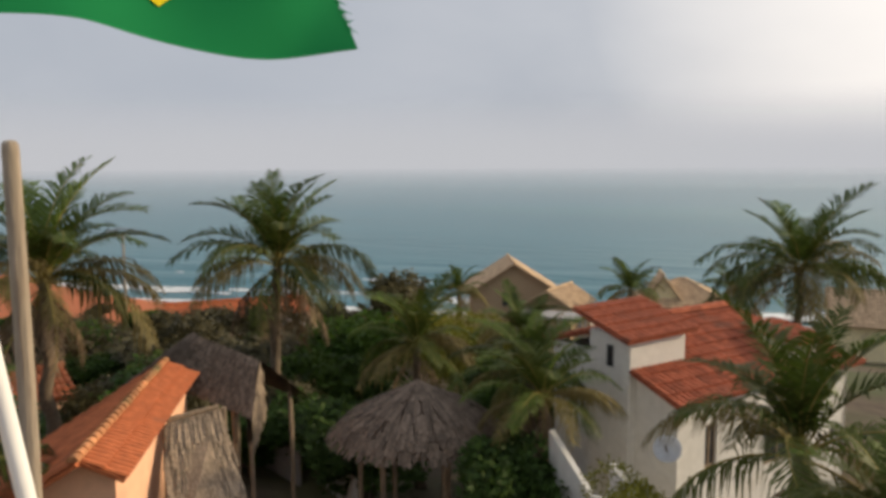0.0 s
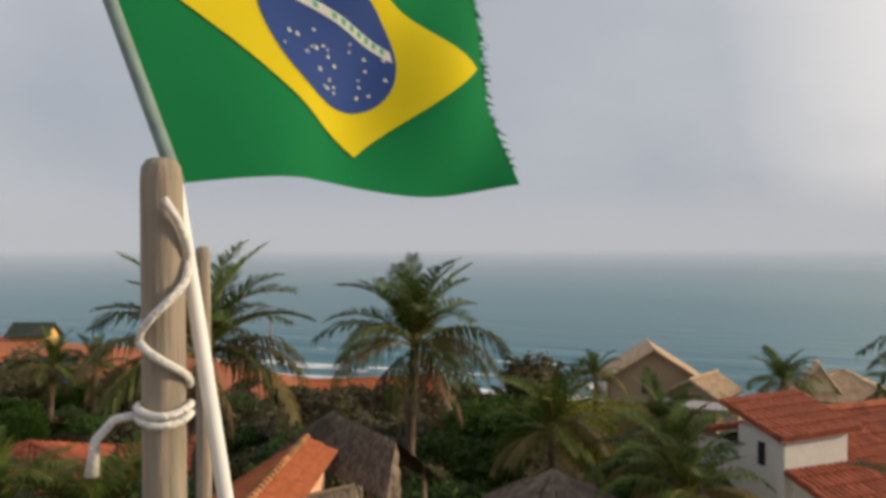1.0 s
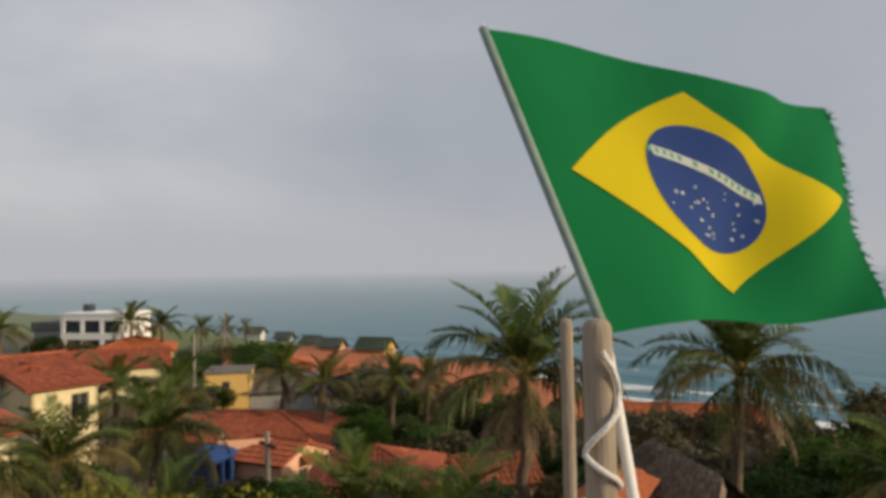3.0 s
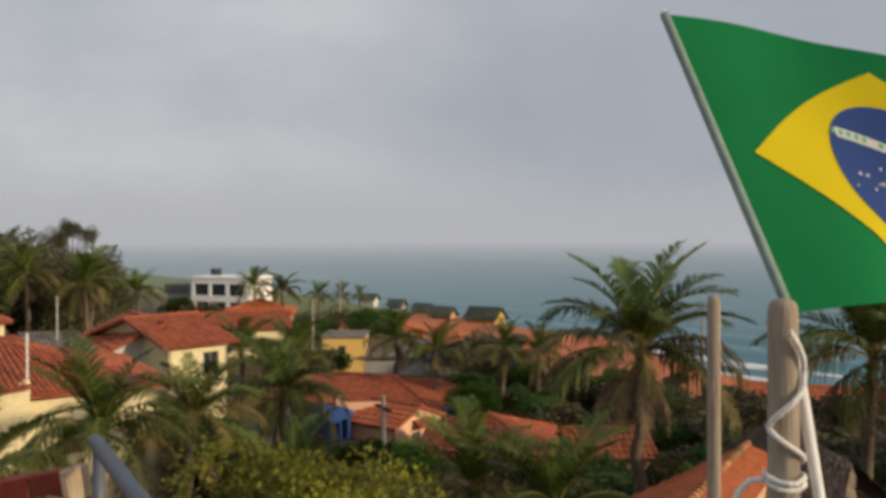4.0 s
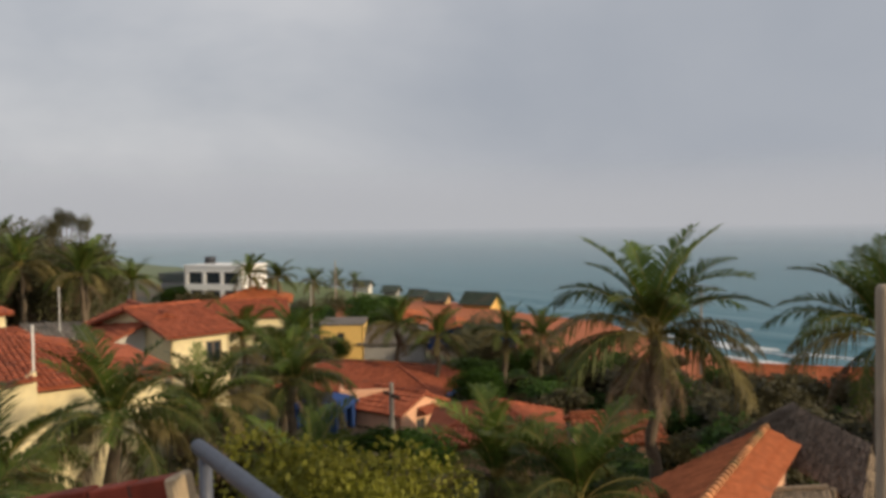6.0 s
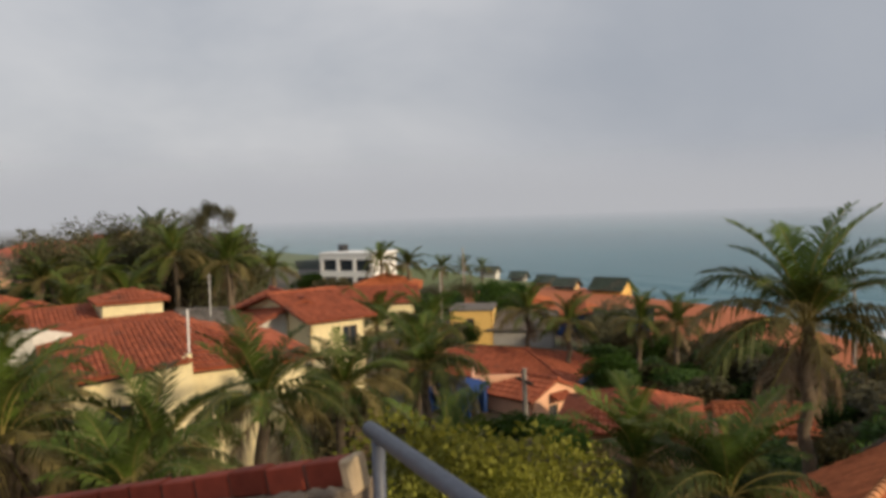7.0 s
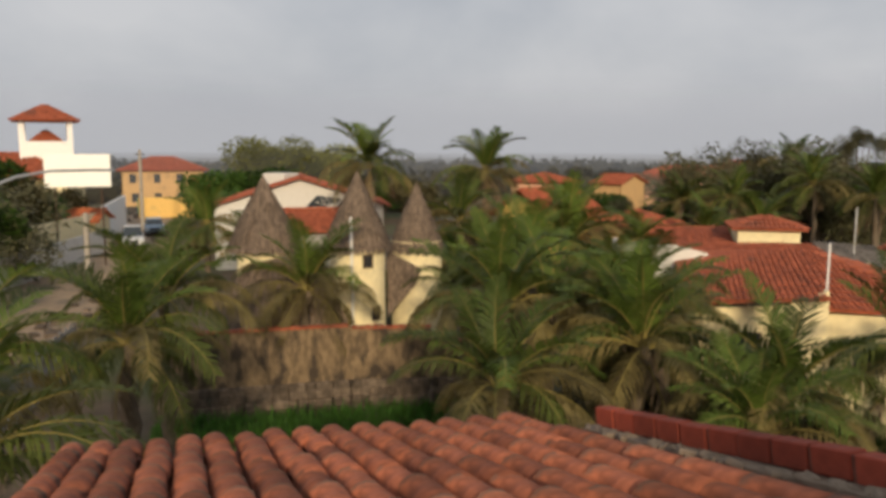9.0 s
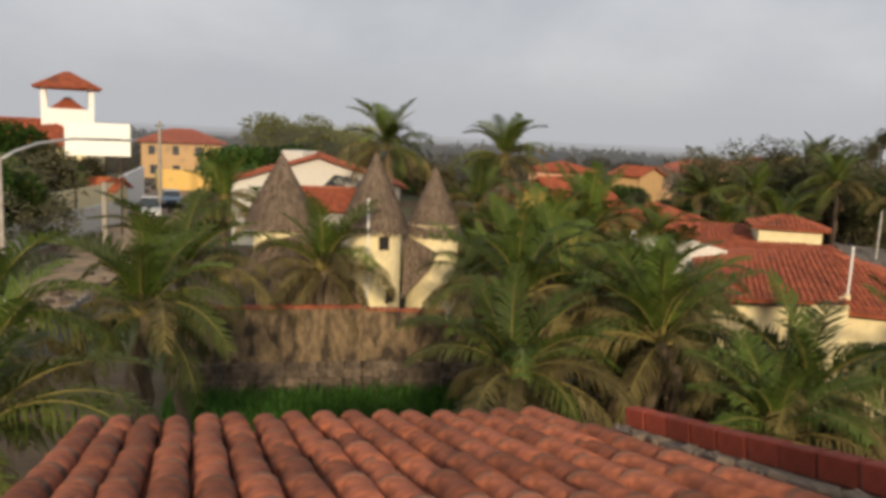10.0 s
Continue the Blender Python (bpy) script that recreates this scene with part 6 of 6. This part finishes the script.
# ---- palms and bushes ----
PALMS = [  # x, y, crown height, size
    (-12.5, -13.2, 4.4, 0.95), (-15.9, -15.4, 4.6, 0.95), (-22.8, -15.8, 3.6, 1.05), (-13.0, -5.1, 4.4, 0.8), (-21.7, -7.6, 4.9, 1.0), (-31.8, -8.7, 5.0, 1.0), (-15.6, -3.1, 4.7, 0.9), (-14.7, -0.7, 4.3, 0.8),
    (-9.1, -13.4, 4.7, 0.9), (-6.3, -9.6, 4.6, 0.85), (-34.7, -30.4, 4.2, 1.0), (-19.0, -6.0, 4.5, 0.9), (-60.3, -7.9, 4.7, 1.1), (-58.6, -4.3, 5.1, 1.1), (-37.7, -16.3, 4.8, 1.0),
    (-16.3, -6.2, 5.0, 0.85), (-18.0, -3.6, 5.0, 0.9), (-13.2, -0.9, 4.1, 0.65), (-19.1, 1.8, 4.1, 0.95), (-21.7, 4.3, 3.6, 0.85), (-25.7, 8.4, 3.1, 1.0), (-43.3, 8.7, 2.9, 0.8), (-38.7, 10.4, 2.9, 0.9), (-38.0, 12.8, 2.7, 0.95),
    (-43.0, 21.2, 2.3, 0.9), (-40.1, 22.4, 1.9, 0.8), (-37.1, 25.2, 2.1, 0.8), (-35.9, 26.9, 1.9, 0.8), (-70.2, 1.9, 5.5, 1.1), (-62.0, 5.2, 5.2, 1.1), (-74.5, 10.2, 3.8, 1.0), (-81.9, 22.9, 3.5, 1.0), (-81.1, 25.8, 3.1, 1.0),
    (-103.3, 38.0, 0.9, 0.9), (-111.4, 44.7, 0.2, 0.9), (-114.9, 49.3, -0.4, 0.8), (-25.4, -7.1, 5.3, 0.95), (-12.9, 8.4, 3.4, 0.85), (-11.2, 9.0, 3.4, 0.8), (-74.3, -0.7, 7.1, 1.1), (-59.3, 1.1, 6.2, 1.1), (-57.1, 4.6, 5.5, 1.1),
    (-7.8, 21.6, 3.0, 0.85), (-2.9, 16.7, 3.3, 0.66), (-3.7, 18.6, 3.2, 0.7), (1.9, 13.0, 4.0, 0.95), (-15.6, 48.5, 0.0, 0.8), (-6.8, 30.3, 1.6, 0.8), (-5.3, 55.8, -0.6, 1.0), (1.5, 46.1, 0.8, 0.9), (2.5, 10.4, 4.2, 0.5), (-23.0, -9.8, 4.0, 0.8), (-28.5, -6.0, 3.6, 0.9), (-22.5, -3.5, 3.6, 0.8), (-33.0, -13.0, 3.8, 0.9), (-42.0, -8.0, 3.6, 0.9), (-48.0, -5.0, 3.8, 0.9), (-52.0, -2.0, 4.0, 1.0), (-16.0, 5.5, 2.8, 0.75), (-30.0, 9.5, 2.4, 0.9), (-33.0, -26.0, 3.6, 0.9)]
for x, y, z, s in PALMS:
    palm(x, y, z, s)
palm(-15.2, 15.1, 5.5, 1.2, "tall coconut palm with yellow stalks and dry skirt", (14, 10, 8, 6))
palm(-13.7, 23.0, 5.0, 1.3, "tall coconut palm with dusty, wind-bent fronds", (15, 8, 6, 6))
palm(3.5, 32.9, 4.2, 1.35, "tall coconut palm with round dusty crown", (9, 16, 9, 2))
palm(-44.4, -25.4, 7.4, 1.3, "tall coconut palm standing above the roofs", (14, 7, 5, 3))
palm(-47.5, -18.6, 7.1, 1.3, "tall coconut palm with brown dead skirt", (11, 10, 6, 7))

BUSHES = [  # x, y, top, radius, kind
    (-12.9, 28.1, 1.9, 2.6, "bush"), (-13.0, 24.6, 1.2, 2.0, "bush"), (-9.8, 32.5, 1.3, 2.8, "light"), (-8.8, 20.0, 1.4, 1.9, "bush"), (-11.6, 21.6, 0.9, 1.7, "bush"), (-3.3, 15.6, 2.6, 1.2, "bush"), (-19.4, 44.9, 0.9, 3.0, "scrub"), (-14.5, 40.0, 0.4, 3.0, "light"), (-5.0, 24.0, 1.4, 2.2, "bush"), (-5.5, 27.0, 1.2, 2.2, "bush"),
    (-11.7, 3.9, 5.0, 1.7, "light"), (-9.9, 4.5, 4.9, 1.4, "light"), (-8.3, 3.2, 5.3, 1.2, "light"), (-8.2, 4.6, 4.8, 1.1, "light"), (-23.0, 10.0, 1.7, 1.6, "bush"), (-24.2, 12.0, 1.1, 1.4, "bush"), (-25.6, 12.8, 0.5, 1.4, "bush"), (-0.6, 11.2, 3.9, 0.9, "light"),
    (-33.2, -44.2, 5.4, 3.0, "dark"), (-30.6, -44.0, 4.6, 2.6, "bush"), (-38.8, -55.2, 7.6, 3.2, "bush"), (-39.8, -52.4, 6.2, 2.4, "scrub"), (-42.0, -53.0, 5.2, 2.2, "bush"), (-45.6, -55.0, 5.0, 2.2, "scrub"), (-24.4, -36.5, 4.2, 2.0, "dark"), (-22.0, -38.5, 5.0, 3.0, "bush"), (-28.0, -43.5, 6.0, 2.6, "bush"), (-35.5, -50.5, 5.6, 2.6, "bush"), (-40.5, -54.0, 5.2, 2.2, "bush"), (-93.5, -68.9, 9.6, 7.0, "light"), (-99.0, -64.0, 8.6, 6.5, "light"), (-61.8, -52.5, 5.9, 3.5, "bush"), (-70.0, -52.0, 6.0, 4.0, "bush"), (-57.0, -46.0, 4.5, 3.0, "bush"),
    (-20.9, 26.5, 1.4, 2.2, "scrub"), (-18.3, 23.2, 1.2, 2.0, "bush"), (-18.1, 28.3, 1.0, 2.4, "scrub"), (-24.0, 30.0, 0.6, 2.6, "scrub"), (-29.0, 29.5, 0.4, 2.4, "scrub"), (-33.0, 29.0, 0.2, 2.2, "scrub"), (-22.0, 36.0, 0.4, 2.8, "scrub"), (-27.5, 36.5, 0.0, 2.4, "scrub"), (-17.0, 19.5, 1.2, 1.6, "bush"), (-20.0, 20.5, 0.6, 1.4, "scrub"), (-16.5, 11.0, 1.6, 1.6, "scrub"), (-19.5, 8.5, 1.8, 1.8, "scrub"), (-17.5, 6.5, 2.0, 1.8, "bush"), (-14.5, 6.6, 2.2, 1.7, "bush"), (-21.5, 6.8, 2.0, 1.7, "scrub"), (-11.0, 11.5, 1.8, 1.4, "bush")]
for x, y, z, r, k in BUSHES:
    bush(x, y, z, r, k, {"bush": "dense rounded green leafy bush", "light": "bright yellow-green leafy tree crown", "scrub": "dry olive-brown coastal scrub", "dark": "dark small-leaved tree beside the street"}[k], "tree" if z - ground_z(x, y) > 4 else "bush", "tree" if z - ground_z(x, y) > 4 else "bush")
rng = random.Random(21)
# undergrowth between the palms
for k in range(46):
    x, y = rng.uniform(-33, -14), rng.uniform(-7, 6)
    if -30 < x < -24 and -4 < y < 5:
        continue
    bush(x, y, rng.uniform(1.0, 2.6), rng.uniform(0.9, 1.7), rng.choice(("scrub", "bush", "scrub")), "low undergrowth among the palms", group="undergrowth")
for k in range(60):
    x = rng.uniform(-100, -34)
    y = rng.uniform(-26, 34)
    if 0 < y < 30 and -60 < x < -34:
        continue
    if (x + 50) ** 2 + (y + 10) ** 2 < 60:
        continue
    bush(x, y, ground_z(x, y) + rng.uniform(2.0, 4.2), rng.uniform(1.6, 2.8), rng.choice(("scrub", "bush", "dark")), "scrubby trees between the houses", "tree", "tree", group="scrub trees")
# dry scrub between the shelter and the beach
for k in range(40):
    az, d = rng.uniform(26, 50), rng.uniform(23, 50)
    x, y = -d * math.sin(radians(az)), d * math.cos(radians(az))
    if -36 < x < -22 and 38 < y < 48 or -27 < x < -19 and 13 < y < 21:
        continue
    bush(x, y, ground_z(x, y) + rng.uniform(1.4, 2.8), rng.uniform(1.2, 2.2), rng.choice(("scrub", "scrub", "bush")), "dry olive-brown coastal scrub", group="coastal scrub")
for k in range(34):
    az, d = rng.uniform(40, 60), rng.uniform(42, 61)
    x, y = -d * math.sin(radians(az)), d * math.cos(radians(az))
    if -68 < x < -50 and 28 < y < 44:
        continue
    bush(x, y, ground_z(x, y) + rng.uniform(0.9, 1.9), rng.uniform(1.0, 1.8), rng.choice(("scrub", "scrub", "bush")), "low olive-brown scrub on the red earth", group="bluff scrub")
for x, y in ((-31.0, 24.0), (-34.5, 21.5), (-37.5, 26.5), (-41.5, 29.0), (-29.5, 20.5), (-53.5, 19.5), (-54.2, 21.0), (-50.0, 11.0), (-47.0, 9.0), (-30.5, 5.5), (-46.5, 30.5), (-50.5, 33.0)):
    bush(x, y, ground_z(x, y) + rng.uniform(1.6, 2.4), rng.uniform(1.2, 1.8), rng.choice(("scrub", "bush")), "leafy garden shrubs between the houses", group="garden shrubs")
# dark casuarinas above the houses
for k in range(22):
    x, y = rng.uniform(-88, -64), rng.uniform(-9, 7.5)
    bush(x, y, rng.uniform(6.0, 9.2) - 0.10 * max(0, y), rng.uniform(2.2, 3.4), "dark", "dark feathery casuarina tree", "casuarina", "tree", group="casuarinas")
bush(-71.2, 3.4, 9.6, 0.9, "dark", "tall bare-topped casuarina tree", "casuarina", "tree", group="casuarinas")
bush(-72, 4.6, 10.5, 1.0, "dark", "tall bare-topped casuarina tree", "casuarina", "tree", group="casuarinas")
bush(-72.5, 6.0, 9.9, 0.9, "dark", "tall bare-topped casuarina tree", "casuarina", "tree", group="casuarinas")

# trees between the inland houses
for k in range(90):
    az, d = rng.uniform(86, 127) if k < 72 else rng.uniform(139, 152), rng.uniform(78, 175)
    x, y = -d * math.sin(radians(az)), d * math.cos(radians(az))
    if y - 0.09 * x > 28:
        continue
    bush(x, y, rng.uniform(2.4, 4.3) + 0.006 * d, rng.uniform(2.2, 4.2), rng.choice(("scrub", "bush", "dark", "scrub")), "scrubby inland tree among distant houses", "tree", "tree", group="inland trees")

# far woods inland
vs, fs = [], []
for k in range(24000):
    az = rng.uniform(84, 165)
    d = 125 + 170 * rng.random() ** 1.4
    x, y = -d * math.sin(radians(az)), d * math.cos(radians(az))
    if y - 0.09 * x > 30:
        continue
    h = (0.7 + 4.2 * max(0, noise.noise((x * 0.03, y * 0.03, 2)) + 0.15)) * (0.15 + 0.85 * rng.random() ** 1.5)
    p = Vector((x, y, ground_z(x, y) + h))
    t = Vector((rng.gauss(0, 1), rng.gauss(0, 1), rng.gauss(0, 0.6))).normalized()
    u = t.orthogonal().normalized()
    s = rng.uniform(0.9, 2.2)
    i = len(vs)
    vs += [tuple(p), tuple(p + t * s + u * s * 0.5), tuple(p + t * s * 2), tuple(p + t * s - u * s * 0.5)]
    fs.append((i, i + 1, i + 2, i + 3))
me = bpy.data.meshes.new("far_woods")
me.from_pydata(vs, [], fs)
me.materials.append(LEAF_DULL)
tagged(new("far_woods", me), "hazy low woods stretching inland", "woods", kind="stuff")

# grass in the yard before the rear wall
vs, fs = [], []
for k in range(16000):
    u, v = rng.random(), rng.random()
    a = Vector((-18.3, -18.3, 0)).lerp(Vector((-24.0, -10.5, 0)), u)
    p = a.lerp(Vector((-9.5, -11.5, 0)).lerp(Vector((-14.0, -6.0, 0)), u), v * 0.95 + 0.02)
    h = rng.uniform(0.12, 0.55)
    t = Vector((rng.uniform(-1, 1), rng.uniform(-1, 1), 0)).normalized() * 0.035
    lean = Vector((rng.uniform(-0.15, 0.15), rng.uniform(-0.15, 0.15), h))
    i = len(vs)
    vs += [tuple(p - t), tuple(p + t), tuple(p + lean)]
    fs.append((i, i + 1, i + 2))
me = bpy.data.meshes.new("grass")
me.from_pydata(vs, [], fs)
me.materials.append(GRASS)
tagged(new("grass", me), "rough green grass and weeds in the yard", "grass", kind="stuff")

# ---- single tiles and bricks ----
rng = random.Random(19)
for k, (r, c) in enumerate(tile_spots):
    ob = new("tile", COVERS[k % 3])
    ob.parent = roof
    ob.matrix_basis = Matrix.Translation(at_roof(c, r, 0.03)) @ slope_turn @ pose(0, rng.uniform(-0.012, 0.012), rng.uniform(-0.006, 0.012), 0, rng.uniform(-1.15, -0.5), rng.uniform(-1.8, 1.8))
bm = bmesh.new()
box(bm, -0.1035, 0.1035, 0, 0.10, 0.105, 0.222, bevel=0.007)
brick_me = bpy.data.meshes.new("brick")
bm.to_mesh(brick_me)
bm.free()
brick_me.materials.append(BRICK)
n = 14
for k in range(n):
    ob = new("brick", brick_me)
    ob.parent = par
    c = ca + (cb - ca) * (k + 0.5) / n
    ob.matrix_basis = Matrix.Translation(at_roof(c, 2.74 + rng.uniform(-0.006, 0.006))) @ slope_turn @ pose(0, 0, rng.uniform(-0.004, 0.006), 0, rng.uniform(-0.8, 0.8), rng.uniform(-1, 1))
